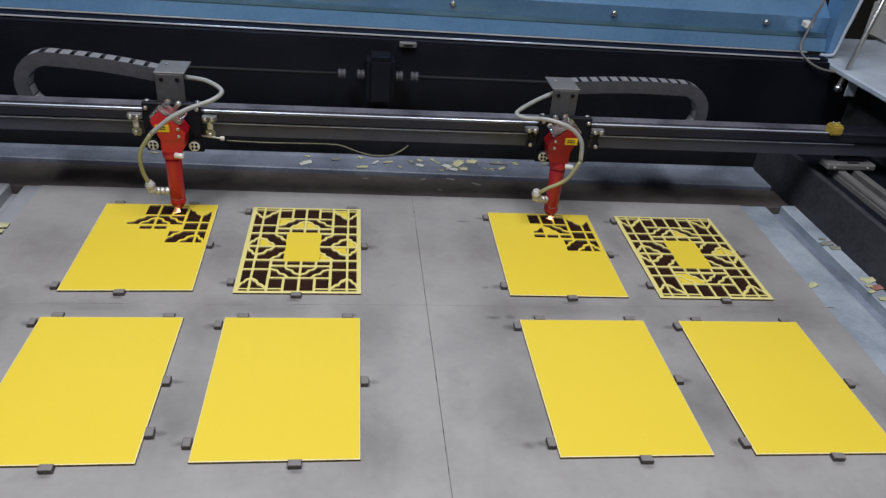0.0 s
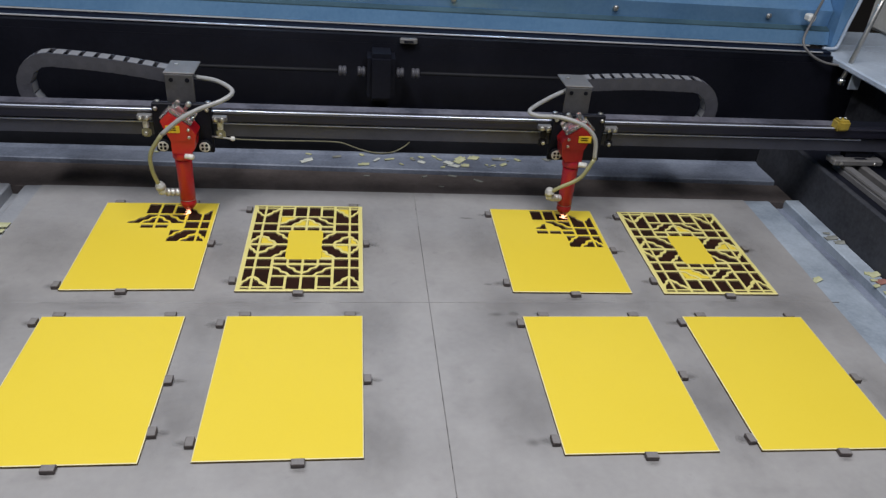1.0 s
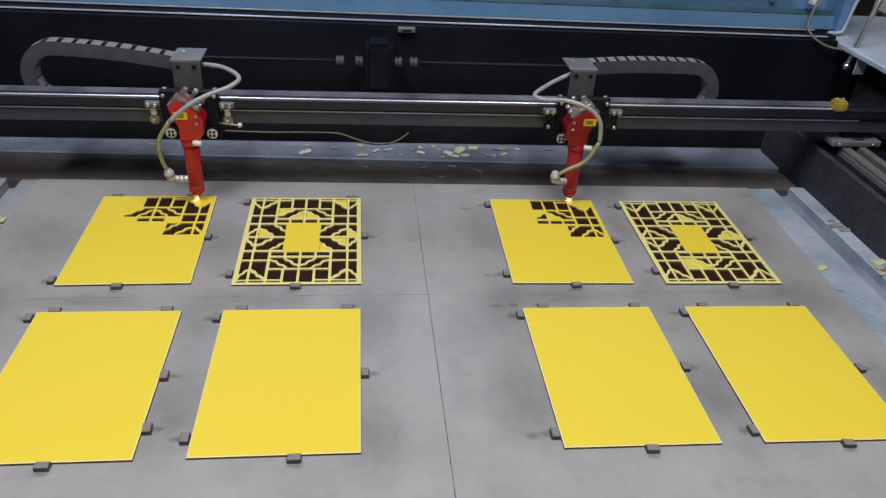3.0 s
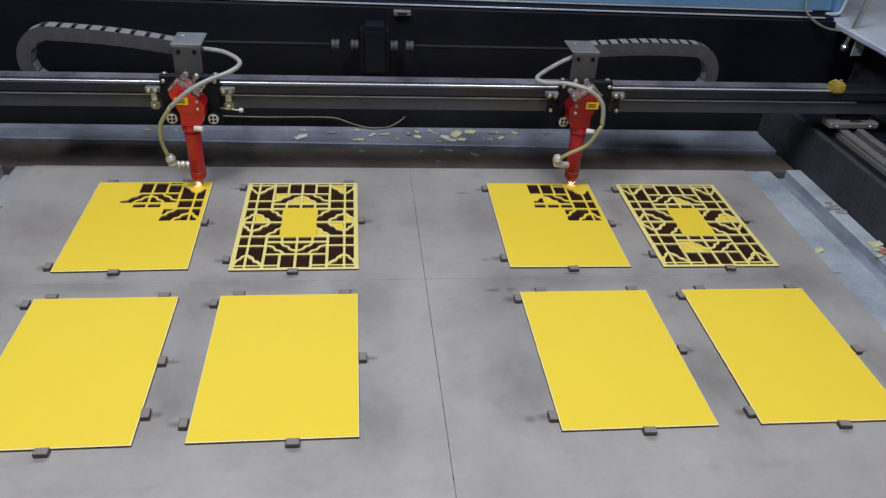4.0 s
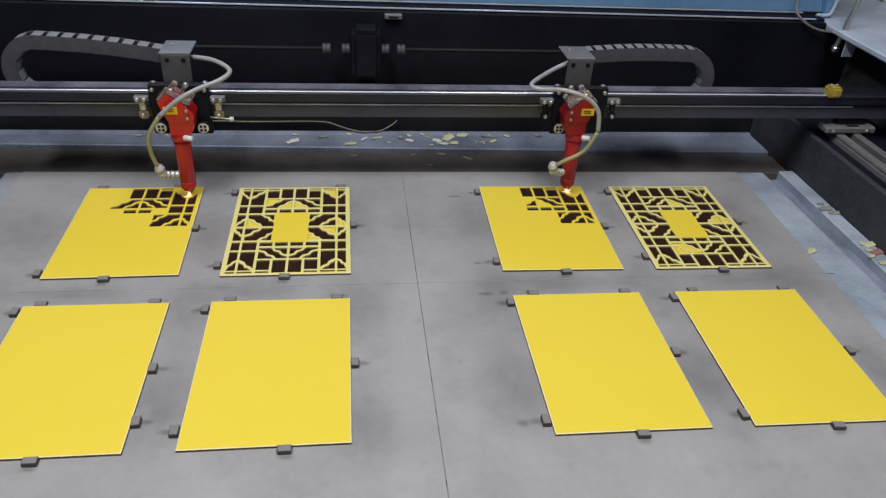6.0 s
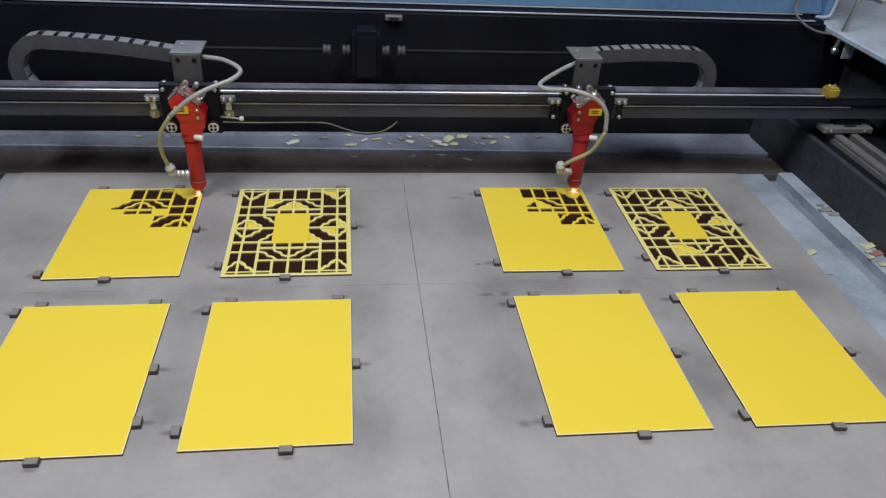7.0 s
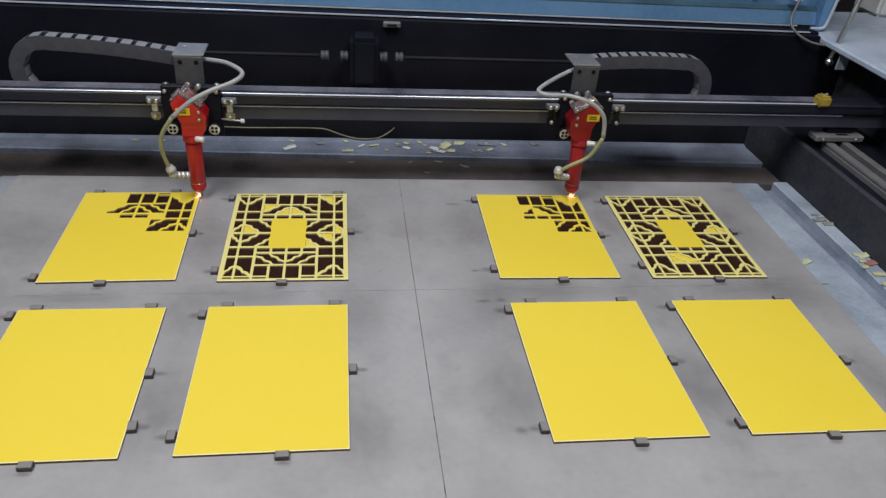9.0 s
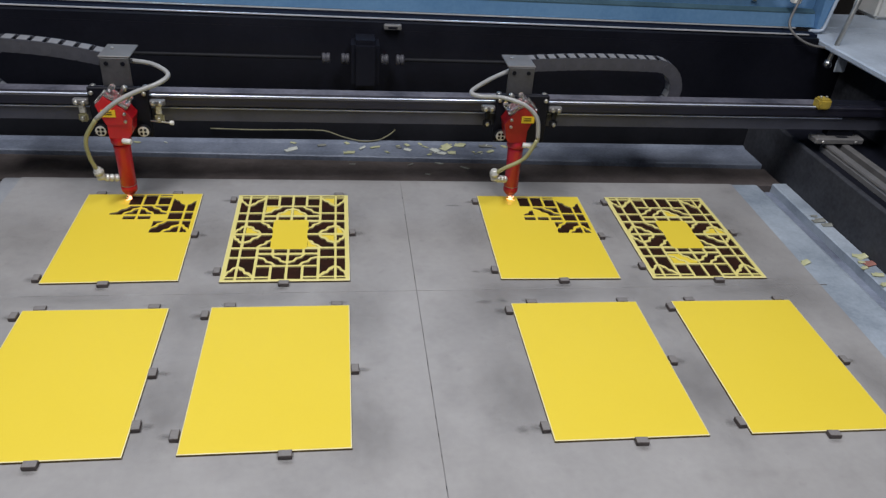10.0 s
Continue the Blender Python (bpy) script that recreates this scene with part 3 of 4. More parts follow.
def blocks():
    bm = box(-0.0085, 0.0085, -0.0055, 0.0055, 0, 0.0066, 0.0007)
    # Tops lighter than sides: the fall of light is put into the colours.
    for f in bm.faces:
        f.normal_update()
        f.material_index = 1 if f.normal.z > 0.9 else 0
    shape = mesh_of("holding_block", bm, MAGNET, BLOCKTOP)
    for key, rows in BLOCKS.items():
        x, y, a = BOARDS[key]
        for u, v, side in rows:
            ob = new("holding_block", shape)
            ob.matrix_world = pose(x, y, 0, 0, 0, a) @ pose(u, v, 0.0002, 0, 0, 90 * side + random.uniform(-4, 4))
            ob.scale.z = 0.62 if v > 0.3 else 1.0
            tagged(ob, "small dusty steel block at a board's edge, shaded sides painted in", "block", "blocks holding the boards")


# ---- the moving bridge, the heads and their cable chains ----
HEAD = [(0.0, -0.1371, 0.2738), (0.5, -0.1224, 0.2772), (1.0, -0.1177, 0.2635), (1.5, -0.1307, 0.2563), (1.7, -0.1377, 0.2592), (1.9, -0.1376, 0.2825),
        (2.0, -0.1376, 0.2882), (2.2, -0.1330, 0.2957), (2.5, -0.1190, 0.2899), (4.0, -0.0908, 0.2898), (4.2, -0.0921, 0.2892), (4.5, -0.1020, 0.2841),
        (4.8, -0.1079, 0.2792), (5.0, -0.1009, 0.2772), (5.2, -0.0902, 0.2697), (5.5, -0.0897, 0.2681), (7.0, -0.0732, 0.2770), (7.2, -0.0672, 0.2706),
        (7.5, -0.0742, 0.2687), (7.8, -0.0824, 0.2624), (8.0, -0.0845, 0.2632), (8.3, -0.0848, 0.2752), (8.5, -0.0840, 0.2844), (8.8, -0.0772, 0.2875),
        (9.0, -0.0683, 0.2878), (9.2, -0.0685, 0.2830), (9.5, -0.0819, 0.2832), (9.6, -0.0920, 0.2833), (9.7, -0.1140, 0.2834), (9.8, -0.1545, 0.2835),
        (9.9, -0.1890, 0.2836), (10.0, -0.1971, 0.2836)]
APART = 0.7304


def gantry():
    g = thing("gantry", "black cross beam with a bright linear rail", "gantry")
    x0, x1 = XL - 0.03, XR + 0.185
    beam = [(0.052, 0.1415), (0.078, 0.1415), (0.078, 0.184), (0.058, 0.184), (0.058, 0.173), (0.052, 0.169)]
    part("beam", extruded_x(beam, x0, x1), ANOD, g, "black anodised aluminium beam")
    # Top strip lighter than the beam, its slope fitted to the camera's view.
    part("beam_top", extruded_x([(0.0578, 0.1843), (0.093, 0.1843), (0.093, 0.1900), (0.078, 0.1975), (0.0578, 0.1952)], x0, 1.205), BEAMTOP, g, "grey beam top, sloped to fit the camera's view")
    # Lip colour is raised pale to paint in its sheen.
    part("beam_lip", box(x0, 1.235, 0.0485, 0.0518, 0.1665, 0.1690, 0.0008), LIP, g, "grey lip, its sheen painted pale")
    part("rail", extruded_x([(0.0445, 0.1735), (0.0575, 0.1735), (0.0575, 0.1920), (0.047, 0.1920), (0.0445, 0.1900), (0.0452, 0.184), (0.0445, 0.178)], x0, x1), NAVY, g, "black linear rail")
    # Pale strip stands in for the highlight; it stops at the bumper.
    part("rail_glint", box(x0, 1.177, 0.0452, 0.0480, 0.1922, 0.1946, 0.0006), RAILGLINT, g, "bright strip painting the highlight on the rail edge")
    # Black block added so the beam fades into shade beyond the bumper.
    part("beam_end_shade", box(1.2055, x1, 0.0578, 0.092, 0.1843, 0.1935, 0.002), BLACK, g, "added black block painting the beam end's shade")
    for s in (1, -1):
        cx = MX + s * (0.93 if s > 0 else 0.99)
        end = part("end_carriage", box(min(cx - s * 0.06, cx + s * 0.05), max(cx - s * 0.06, cx + s * 0.05), 0.040, 0.075, 0.112, 0.126, 0.003), BRACKET, g, "grey end carriage bracket")
        part("end_block", box(cx - 0.03, cx + 0.03, 0.056, 0.074, 0.1263, 0.1412), BLACK, end)
        for k in (-0.045, 0.030):
            part("bolt", lathe([(0.004, 0), (0.004, 0.003), (0.002, 0.004)], pose(cx + k * s, 0.0398, 0.1185, 90, 0, 0), 8), ZINC, end)
        part("slot", box(cx - 0.012, cx + 0.014, 0.045, 0.053, 0.1262, 0.1267), BLACK, end)
        bx = MX + s * 0.860
        bump = part("bumper", box(bx - 0.014, bx + 0.014, 0.036, 0.062, 0.190, 0.212, 0.004, seg=2), BUMPER, g, "worn yellow rubber bumper")
        for k in (-0.006, 0.006):
            part("bolt", lathe([(0.003, 0), (0.003, 0.003), (0.0015, 0.004)], pose(bx + k, 0.050, 0.2122), 8), ZINC, bump)
    return g


def laser_head(second):
    s = -1 if second else 1
    h = thing("laser_tool", "red tubular laser tool with clear air hose on black carriage", "laser tool", "laser tools on the beam")
    # nozzle, tube and collars, standing on the axis
    # Second head takes darker reds: its dimmer light put into the colour.
    part("nozzle", lathe([(0.0025, 0.0105), (0.0042, 0.0125), (0.0090, 0.0165), (0.0112, 0.0195), (0.0124, 0.0220)], None, 24), DARKRED if second else BRIGHTRED, h)
    part("tube", lathe([(0.0132, 0.0222), (0.0143, 0.0240), (0.0143, 0.0335), (0.0137, 0.0342), (0.0137, 0.0352), (0.0141, 0.0358), (0.0143, 0.090), (0.0150, 0.112), (0.0156, 0.120)], None, 32), RED if second else BRIGHTRED, h, "red anodised lens tube")
    part("collar", lathe([(0.0172, 0.1202), (0.0180, 0.122), (0.0180, 0.133), (0.0172, 0.1345)], None, 32), RED if second else BRIGHTRED, h)
    mount = extruded_y([(-0.014 * s, 0.1347), (0.019 * s, 0.1347), (0.026 * s, 0.144), (0.028 * s, 0.160), (-0.014 * s, 0.160)], -0.018, 0.020)
    part("mount", mount, DARKRED if second else BRIGHTRED, h, "red mirror mount")
    # slanted mirror housing
    top = extruded_y([(-0.014 * s, 0.1603), (0.028 * s, 0.1603), (0.031 * s, 0.172), (0.020 * s, 0.188), (-0.013 * s, 0.212), (-0.028 * s, 0.197), (-0.023 * s, 0.181)], -0.0195, 0.021)
    part("mirror_housing", top, DARKRED if second else BRIGHTRED, h, "red slanted mirror housing")
    lens = part("mirror_cap", box(-0.022, 0.022, -0.018, 0.016, 0, 0.009, 0.002), CLEAR, h, "clear acrylic mirror cap")
    lens.matrix_basis = pose(0.0042 * s, 0.0, 0.2001, 0, 36 * s, 0)
    side_cap = part("mirror_cap", box(-0.0095, 0.0095, -0.017, 0.014, 0, 0.004, 0.001), CLEAR, h, "clear acrylic mirror cap")
    side_cap.matrix_basis = pose(-0.0208 * s, 0.0, 0.2050, 0, -45 * s, 0)
    for u, v in ((-0.017, -0.010), (0.016, -0.011), (0.0, 0.010)):
        part("screw", lathe([(0.0035, 0), (0.0035, 0.008), (0.005, 0.009), (0.005, 0.016), (0.003, 0.018)], pose(0.0042 * s, 0, 0.2001, 0, 36 * s, 0) @ pose(u, v, 0.0092), 10), CLEAR if u else ZINC, h, "adjusting screw")
    stick = part("sticker", box(-0.012, 0.012, -0.0212, -0.0196, 0.176, 0.189), LABEL, h, "yellow warning sticker")
    stick.matrix_basis = pose(-0.008 if not second else 0.012, 0, 0)
    for k in (0.0035, 0.0075):
        part("print_bar", box(-0.008, 0.006, -0.0217, -0.0213, 0.177 + k, 0.1785 + k), BLACK, stick)
    part("clamp_screw", rod((0.008, -0.020, 0.131), (0.024, -0.024, 0.131), 0.0050, 10), WHITE, h, "white clamp screw")
    # carriage
    cx = 0.0 if not second else 0.010
    plate = part("carriage_plate", box(cx - 0.052, cx + 0.052, 0.026, 0.036, 0.118, 0.213, 0.002), BLACK, h, "black carriage plate")
    part("carriage_top", box(cx - 0.050, cx + 0.050, 0.0365, 0.048, 0.196, 0.208, 0.001), CHARCOAL, plate)
    for u in (-0.045, 0.045):
        part("bolt", lathe([(0.004, 0), (0.004, 0.003), (0.002, 0.004)], pose(cx + u, 0.0255, 0.203, 90, 0, 0), 8), ZINC, plate)
        part("bolt", lathe([(0.005, 0), (0.005, 0.004), (0.003, 0.005)], pose(cx + u, 0.042, 0.2082), 8), ZINC, plate)
    for u in ((-0.037, 0.037) if not second else (-0.038,)):
        w = part("roller", lathe([(0.0045, 0), (0.0105, 0.001), (0.0115, 0.003), (0.0115, 0.009), (0.0105, 0.010)], pose(cx + u, 0.0258, 0.134, 90, 0, 0), 20), CHARCOAL, h, "black guide roller")
        for k in range(4):
            a = math.pi / 4 + k * math.pi / 2
            part("recess", lathe([(0.0026, 0), (0.0026, 0.0008)], pose(cx + u + 0.0050 * math.cos(a), 0.0146, 0.134 + 0.0050 * math.sin(a), 90, 0, 0), 8), BLACK, w)
        part("rim", lathe([(0.0090, 0), (0.0098, 0.0004), (0.0098, 0.0008), (0.0090, 0.001)], pose(cx + u, 0.01565, 0.134, 90, 0, 0), 20), WHITE, w)
    for u in (-0.066, 0.066):
        b = part("side_bracket", box(cx + u - 0.013, cx + u + 0.013, 0.022, 0.034, 0.181, 0.191, 0.0015), BRACKET, h, "grey steel side bracket")
        part("post", box(cx + u - 0.0052, cx + u + 0.0052, 0.025, 0.033, 0.164, 0.1805, 0.0015), NICKEL if not second else CHARCOAL, b)
        part("foot", box(cx + u - 0.0080, cx + u + 0.0080, 0.024, 0.033, 0.147, 0.1638, 0.003, seg=2), BRASS if not second else CHARCOAL, b)
        part("bolt", lathe([(0.0042, 0), (0.0042, 0.004), (0.0025, 0.005)], pose(cx + u - 0.006, 0.0215, 0.186, 90, 0, 0), 8), ZINC, b)
        part("bolt", lathe([(0.0042, 0), (0.0042, 0.004), (0.0025, 0.005)], pose(cx + u + 0.006, 0.0215, 0.186, 90, 0, 0), 8), ZINC, b)
        part("bolt", lathe([(0.0038, 0), (0.0038, 0.004), (0.0025, 0.005)], pose(cx + u, 0.0235, 0.156, 90, 0, 0), 8), ZINC, b)
    if not second:
        pin = part("adjusting_rod", rod((0.050, 0.024, 0.152), (0.086, 0.020, 0.150), 0.0016, 8), ZINC, h, "thin steel adjusting rod")
        part("knob", lathe([(0.002, 0), (0.0042, 0.001), (0.0042, 0.007), (0.002, 0.008)], pose(0.084, 0.020, 0.150, 0, 90, 0), 10), WHITE, pin)
    for z in (0.168, 0.182):
        part("screw", lathe([(0.003, 0), (0.003, 0.003), (0.0015, 0.004)], pose(0.019 * s, -0.0196 if z > 0.16 else -0.0185, z, 90, 0, 0), 8), ZINC, h, "small steel body screw")
    part("seam_ring", lathe([(0.0145, 0.0352), (0.0145, 0.0360)], None, 28), ZINC, h, "thin pale tube seam")
    # chain bracket: post with two holes and a flat top plate
    px = 0.004 if second else -0.001
    # Upright is darker than its top plate: shade painted into the front.
    post = part("chain_bracket", box(px - 0.025, px + 0.025, 0.040, 0.044, 0.2085, 0.262, 0.001), BRACKETSHADE, h, "grey bent chain bracket")
    part("top_plate", box(px - 0.027, px + 0.027, 0.040, 0.110, 0.2623, 0.2655, 0.001), BRACKET, post)
    for u in (-0.014, 0.014):
        part("bolt_hole", lathe([(0.004, 0), (0.004, 0.001)], pose(px + u, 0.0398, 0.252, 90, 0, 0), 12), BLACK, post)
    part("bolt", lathe([(0.003, 0), (0.003, 0.002)], pose(px - 0.012, 0.085, 0.2656), 8), ZINC, post)
    # air hose and fitting
    if not second:
        run = [(0.022, 0.060, 0.252), (0.067, 0.030, 0.256), (0.097, 0.0, 0.249), (0.083, -0.02, 0.239), (0.045, -0.03, 0.226), (0.012, -0.04, 0.210), (-0.022, -0.045, 0.182)]
        low = [(-0.022, -0.045, 0.182), (-0.044, -0.045, 0.147), (-0.047, -0.04, 0.112), (-0.040, -0.03, 0.073)]
    else:
        run = [(-0.011, 0.060, 0.252), (-0.059, 0.03, 0.241), (-0.096, 0.0, 0.229), (-0.084, -0.02, 0.227), (-0.043, -0.03, 0.229), (-0.001, -0.04, 0.218), (0.023, -0.045, 0.194), (0.029, -0.045, 0.154)]
        low = [(0.029, -0.045, 0.154), (0.008, -0.045, 0.115), (-0.026, -0.04, 0.092), (-0.044, -0.032, 0.075)]
    part("air_hose", hose(run, 0.0041), HOSE, h, "cloudy clear vinyl air hose")
    part("hose_end", hose(low, 0.0038), HOSE_OLD, h, "yellowed clear vinyl hose end")
    end = low[-1]
    fit = part("hose_fitting", lathe([(0.0050, -0.006), (0.0066, -0.005), (0.0066, -0.001), (0.0090, 0.0), (0.0092, 0.006), (0.0070, 0.007), (0.0070, 0.010), (0.0082, 0.011), (0.0082, 0.016), (0.0055, 0.018)],
                                     Matrix.Translation(Vector(end) + Vector((0, 0, 0.004))) @ Vector((0.2, 0.2, -1)).to_track_quat("Z", "Y").to_matrix().to_4x4(), 14), NICKEL, h, "nickel hose fitting")
    a, b = Vector((end[0] + 0.003, end[1] + 0.004, end[2] - 0.012)), Vector((-0.011, -0.004, 0.050))
    ribs, n = [], (b - a).length
    for k in range(3):
        z = n * (0.14 + 0.26 * k)
        ribs += [(0.0042, z), (0.0042, z + n * 0.06), (0.0070, z + n * 0.08), (0.0070, z + n * 0.19), (0.0042, z + n * 0.21)]
    part("elbow", lathe([(0.0040, 0)] + ribs + [(0.0042, n)], Matrix.Translation(a) @ (b - a).to_track_quat("Z", "Y").to_matrix().to_4x4(), 12), NICKEL, fit)
    flash = lathe([(0.0006, 0.0044), (0.0026, 0.0056), (0.0030, 0.0072), (0.0016, 0.0105), (0.0006, 0.0165)], Matrix.Translation((0, -0.004, 0)), 10)
    rng = random.Random(3 + second)
    for k in range(9):
        a, up = rng.uniform(0, 2 * math.pi), rng.uniform(0.05, 0.9)
        m = Matrix.Translation((0, -0.004, 0.0058)) @ Vector((math.cos(a), math.sin(a), up)).to_track_quat("Z", "Y").to_matrix().to_4x4()
        lathe([(0.0008, 0.0), (0.0006, rng.uniform(0.004, 0.006)), (0.0002, rng.uniform(0.008, 0.013))], m, 5, flash)
    part("spark", flash, SPARK, h, "small orange laser spark")
    return h


BEND = 0.052
CHAINS = {-1: (20, 0.0253), 1: (24, 0.0205)}   # links and pitch of the chain to the left and to the right


def chain_place(s, head_x, anchor, side):
    """Place along a chain that leaves the head, turns once and lies back along the beam; side: +1 to the right. Gives x, z and tilt."""
    rise, low = (0.023, 0.158) if side < 0 else (0.006, 0.150)
    high = low + 2 * BEND
    links, pitch = CHAINS[side]
    reach = (links * pitch - math.pi * BEND + side * (anchor - head_x)) / 2
    if s < reach:
        bow = rise * (s / reach - 1) + 0.004 * math.sin(math.pi * s / reach)
        slope = rise / reach + 0.004 * math.pi / reach * math.cos(math.pi * s / reach)
        return head_x + side * s, high + bow, -math.degrees(math.atan(slope)) * side
    s -= reach
    if s < math.pi * BEND:
        a = s / BEND
        return head_x + side * (reach + BEND * math.sin(a)), low + BEND + BEND * math.cos(a), math.degrees(a) * side
    return head_x + side * (reach - (s - math.pi * BEND)), low, 180 * side


def cable_chain(second):
    side = 1 if second else -1
    c = thing("cable_chain", "grey plastic cable chain looped above the beam", "cable chain", "cable chains")
    count, pitch = CHAINS[side]
    r, half = 0.0125, pitch / 2 - 0.004
    outline = [(half + r * math.sin(k * math.pi / 8), -r * math.cos(k * math.pi / 8)) for k in range(9)]
    outline += [(-x, -z) for x, z in outline]
    bm = extruded_y(outline, 0.096, 0.0982)
    extruded_y(outline, 0.1238, 0.126, bm)
    for z0, z1 in ((0.0100, 0.0128), (-0.0128, -0.0100)):
        box(-pitch * 0.46, pitch * 0.26, 0.0983, 0.1237, z0, z1, 0.0006, bm)
    # Bars' outer faces get a lighter grey that paints in overhead light.
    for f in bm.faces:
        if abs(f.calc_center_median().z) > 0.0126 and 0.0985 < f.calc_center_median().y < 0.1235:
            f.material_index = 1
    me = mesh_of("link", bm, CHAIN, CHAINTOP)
    links = []
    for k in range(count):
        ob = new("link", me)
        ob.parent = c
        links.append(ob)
    return c, links


# ---- loose bits ----
def scrap(x, y, z, w, d, turn, mat, label):
    bm = prism([(-w / 2, -d / 2), (w * 0.35, -d * 0.55), (w / 2, d * 0.3), (w * 0.12, d * 0.38), (-w * 0.1, d / 2), (-w * 0.22, d * 0.15), (-w * 0.45, d * 0.35)], 0, 0.0014)
    solid("scrap", bm, mat, label, "scrap", "scraps on the frame", m=pose(x, y, z, random.uniform(-6, 6), random.uniform(-6, 6), turn))


def scraps():
    rng = random.Random(5)
    spots = [(0.089, 0.506, 0.034), (0.092, 0.540, 0.014), (0.155, 0.529, 0.022), (0.244, 0.517, 0.026), (0.273, 0.521, 0.028), (0.346, 0.534, 0.014), (0.345, 0.509, 0.018),
             (0.376, 0.540, 0.012), (0.386, 0.525, 0.016), (0.407, 0.508, 0.022), (0.432, 0.525, 0.034), (0.468, 0.538, 0.026), (0.527, 0.534, 0.036), (0.570, 0.531, 0.016),
             (0.532, 0.504, 0.018), (0.641, 0.538, 0.022), (0.211, 0.541, 0.012), (0.215, 0.492, 0.028), (0.420, 0.492, 0.022), (0.443, 0.496, 0.020), (-0.24, 0.535, 0.016), (-0.18, 0.535, 0.012)]
    for k in range(18):
        spots.append((rng.gauss(0.43, 0.09), rng.uniform(0.484, 0.540), rng.choice((0.006, 0.008, 0.011))))
    for k, (x, y, w) in enumerate(spots):
        scrap(x, y, 0.0075, w, w * rng.uniform(0.25, 0.75), rng.uniform(-60, 60), SCRAPDARK if k in (2, 12, 15) or k > 21 and k % 2 else SCRAPPALE if k % 3 == 0 else SCRAP, "small cream board scrap on the rear ledge")
    for x, y, w in ((0.411, 0.462, 0.020), (0.221, 0.455, 0.014), (0.466, 0.440, 0.022), (0.381, 0.408, 0.012), (0.348, 0.456, 0.016)):
        scrap(x, y, -0.0034, w, w * 0.35, rng.uniform(-40, 40), SCRAPDARK, "small sooty board scrap on the rear slat")
    for x, y, w, z in ((1.046, 0.045, 0.024, -0.0012), (1.160, 0.195, 0.030, 0.002), (1.168, 0.177, 0.024, 0.002), (1.160, 0.213, 0.015, 0.002), (1.160, 0.060, 0.020, 0.002),
                       (1.156, 0.038, 0.016, 0.002), (1.149, 0.020, 0.016, 0.002), (1.168, 0.058, 0.026, 0.002), (1.161, -0.003, 0.024, 0.002), (1.154, -0.034, 0.020, 0.002), (-0.440, 0.212, 0.034, 0.002), (-0.436, 0.190, 0.024, 0.002), (-0.455, 0.200, 0.020, 0.002)):
        scrap(x, y, z, w, w * 0.55, rng.uniform(-30, 30), SCRAPDARK if 0.1 < y < 0.22 and x > 0 else SCRAP, "small cream board scrap on the side frame")
    scrap(1.168, 0.034, 0.002, 0.028, 0.016, 20, REDSCRAP, "small red-brown board scrap on the side frame")
    solid("cable", hose([(-0.09, 0.572, 0.026), (0.0, 0.571, 0.0245), (0.10, 0.570, 0.026), (0.143, 0.569, 0.026), (0.168, 0.566, 0.0245), (0.207, 0.553, 0.016), (0.245, 0.545, 0.0112), (0.280, 0.549, 0.0125), (0.300, 0.556, 0.019), (0.312, 0.563, 0.0245), (0.320, 0.572, 0.028)], 0.0016, 8), CABLE, "thin tan cable along the rear ledge", "cable")


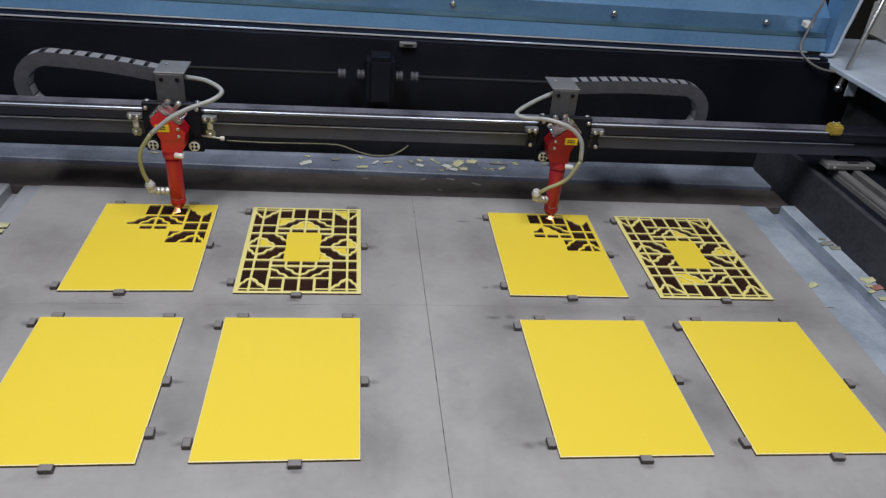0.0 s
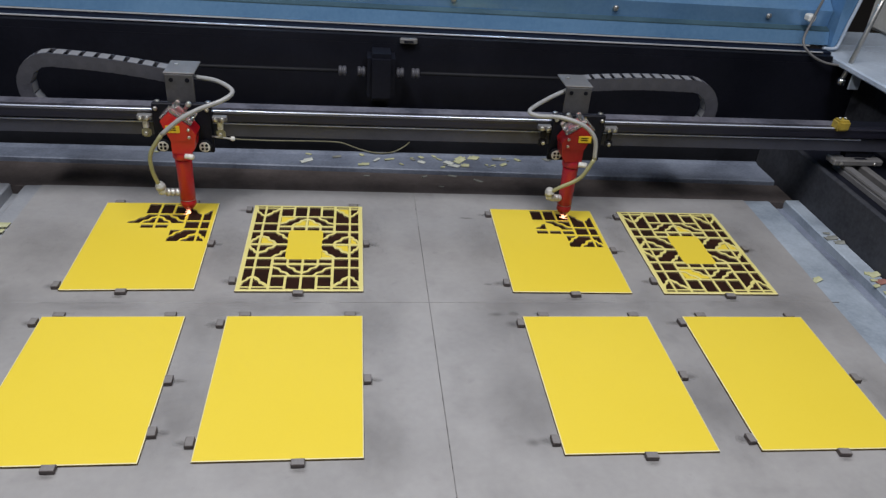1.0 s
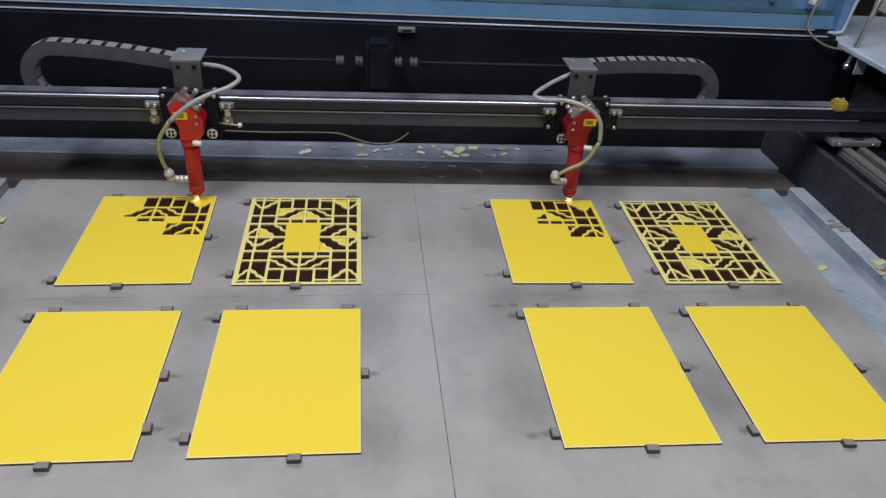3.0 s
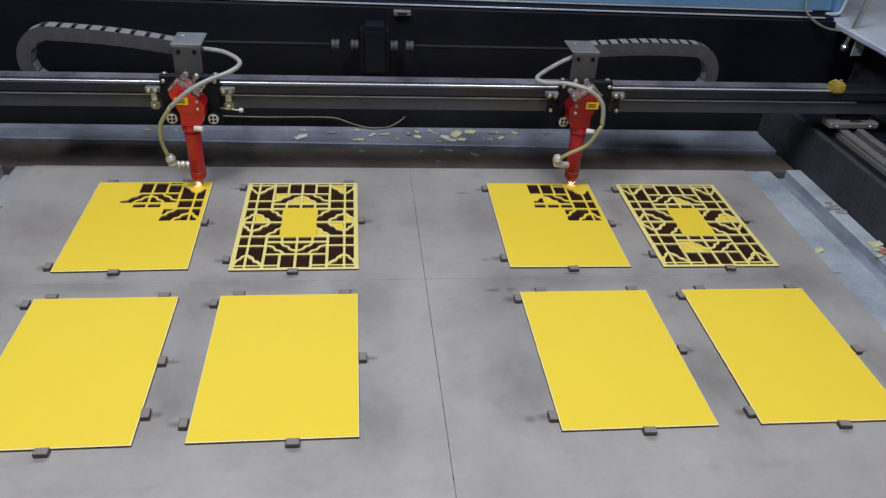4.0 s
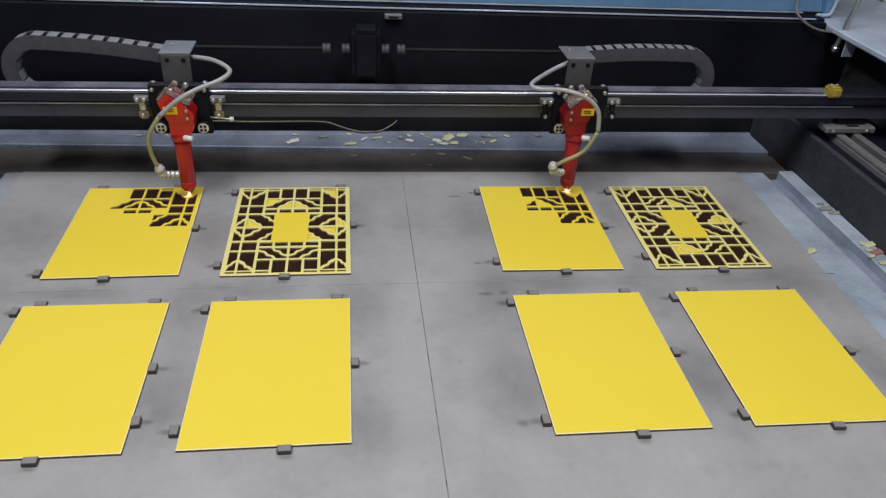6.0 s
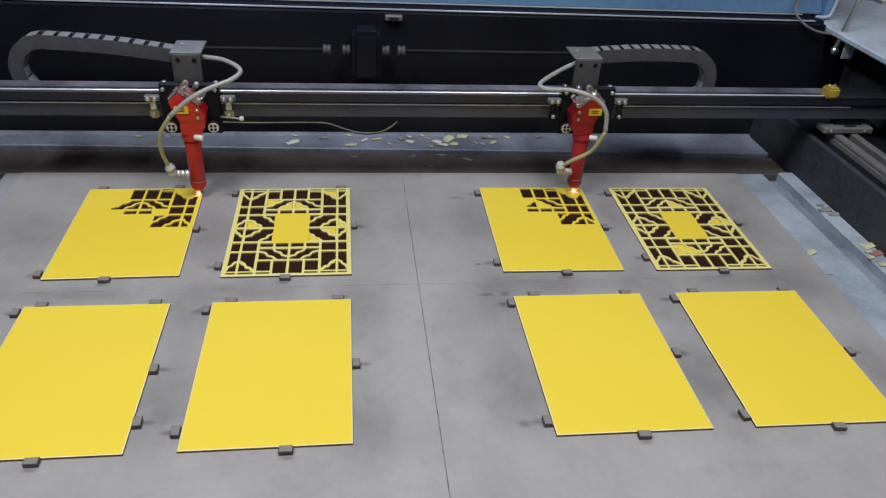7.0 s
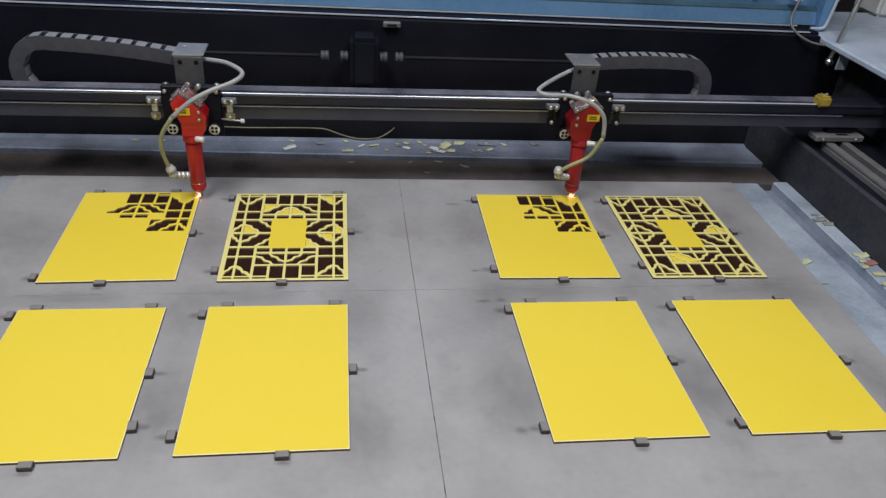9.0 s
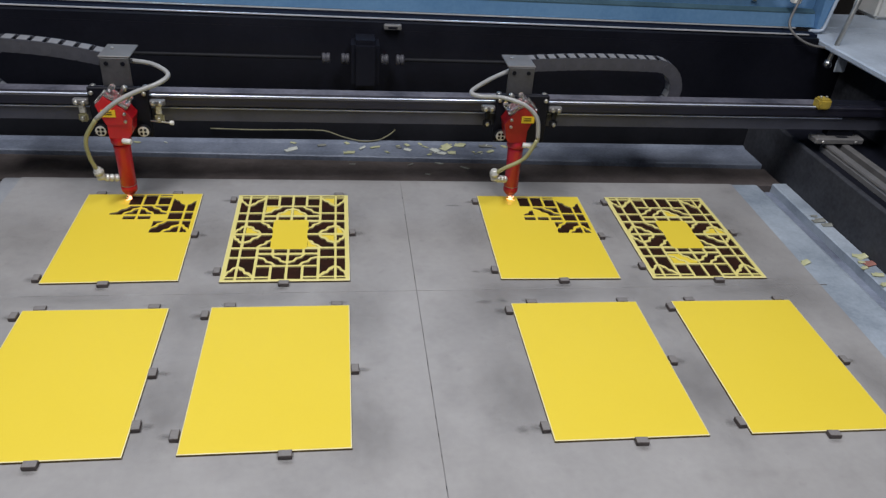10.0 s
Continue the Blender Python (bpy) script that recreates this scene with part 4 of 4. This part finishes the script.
def soot_shade_spots(plates):
    """Soft spots on the bed plates: soot marks, and shade painted beside the blocks."""
    m = bpy.data.materials.new("soot_shade_spot")
    m.use_nodes = True
    n, l = m.node_tree.nodes, m.node_tree.links
    b = n["Principled BSDF"]
    b.inputs["Base Color"].default_value, b.inputs["Roughness"].default_value = (0.05, 0.045, 0.045, 1), 0.7
    co, grad, noi, mul, lim = (n.new("ShaderNode" + k) for k in ("TexCoord", "TexGradient", "TexNoise", "Math", "MapRange"))
    grad.gradient_type, mul.operation = "SPHERICAL", "MULTIPLY"
    noi.inputs["Scale"].default_value, noi.inputs["Detail"].default_value = 3.0, 3
    l.new(co.outputs["Object"], grad.inputs["Vector"])
    l.new(co.outputs["Object"], noi.inputs["Vector"])
    l.new(grad.outputs["Fac"], mul.inputs[0])
    l.new(noi.outputs["Fac"], mul.inputs[1])
    lim.inputs["From Min"].default_value, lim.inputs["From Max"].default_value, lim.inputs["To Max"].default_value = 0.03, 0.44, 0.27
    l.new(mul.outputs[0], lim.inputs["Value"])
    l.new(lim.outputs["Result"], b.inputs["Alpha"])
    bm = bmesh.new()
    bm.faces.new([bm.verts.new((math.cos(k * math.pi / 6), math.sin(k * math.pi / 6), 0)) for k in range(12)])
    faint = m.copy()
    faint.node_tree.nodes["Map Range"].inputs["To Max"].default_value = 0.15
    wide = mesh_of("soot_shade_spot", bm.copy(), faint)
    me = mesh_of("soot_shade_spot", bm, m)
    rng = random.Random(4)
    spots = [(0.429, -0.3455, 0.011, 0.009), (0.425, -0.062, 0.016, 0.006), (0.455, -0.060, 0.012, 0.009), (0.415, 0.262, 0.018, 0.005), (0.425, 0.026, 0.010, 0.005)]
    # A spot by each block paints its shade on the plate along with soot.
    for key, rows in BLOCKS.items():
        x, y, a = BOARDS[key]
        for u, v, side in rows:
            if side:
                p = pose(x, y, 0, 0, 0, a) @ Vector((u + (0.011 if u > 0.1 else -0.011), v + 0.002, 0))
                spots.append((p.x, p.y, rng.uniform(0.010, 0.016), rng.uniform(0.006, 0.010)))
            else:
                p = pose(x, y, 0, 0, 0, a) @ Vector((u + rng.uniform(-0.004, 0.004), v + (0.006 if v > 0.1 else -0.009), 0))
                spots.append((p.x, p.y, rng.uniform(0.012, 0.020), rng.uniform(0.005, 0.008)))
    # wide faint smoke stains in the lanes between and beside the boards
    small = len(spots)
    for x in (-0.345, -0.035, 0.225, 0.440, 0.700, 0.965):
        for j in range(3):
            spots.append((x + rng.uniform(-0.015, 0.015), -0.30 + 0.23 * j + rng.uniform(-0.03, 0.03), rng.uniform(0.05, 0.09), rng.uniform(0.11, 0.14)))
    for k in (0, 1, 3, 4):
        spots.append((-0.24 + 0.27 * k + rng.uniform(-0.02, 0.02), -0.036, rng.uniform(0.12, 0.15), rng.uniform(0.03, 0.05)))
    for k, (x, y, w, d) in enumerate(spots):
        ob = new("soot_shade_spot", me if k < small else wide)
        ob.parent = plates[(2 if x > MX else 0) + (1 if y > -0.027 else 0)]
        ob.location, ob.scale = (x, y, 0.0003 + 0.000004 * k), (w, d, 1)


def motions():
    walk(GANTRY, [(t, pose(0, y, 0)) for t, x, y in HEAD])
    for second, (head, (chain, links)) in enumerate(((HEAD_ONE, CHAIN_ONE), (HEAD_TWO, CHAIN_TWO))):
        off, side = (APART, 1) if second else (0.0, -1)
        walk(head, [(t, pose(x + off, y, 0)) for t, x, y in HEAD])
        walk(chain, [(t, pose(0, y, 0)) for t, x, y in HEAD])
        anchor = -0.119 + off + side * (0.150 if second else 0.102)
        for k, link in enumerate(links):
            rows = []
            for t, x, y in HEAD:
                px, pz, a = chain_place((k + 0.5) * CHAINS[side][1], x + off + side * 0.030, anchor, side)
                rows.append((t, pose(px, 0.0004 * (k % 2), pz, 0, a, 0)))
            walk(link, rows)


workshop()
machine()
PLATES = bed()
boards()
blocks()
soot_shade_spots(PLATES)
GANTRY = gantry()
HEAD_ONE, HEAD_TWO = laser_head(False), laser_head(True)
CHAIN_ONE, CHAIN_TWO = cable_chain(False), cable_chain(True)
scraps()
motions()
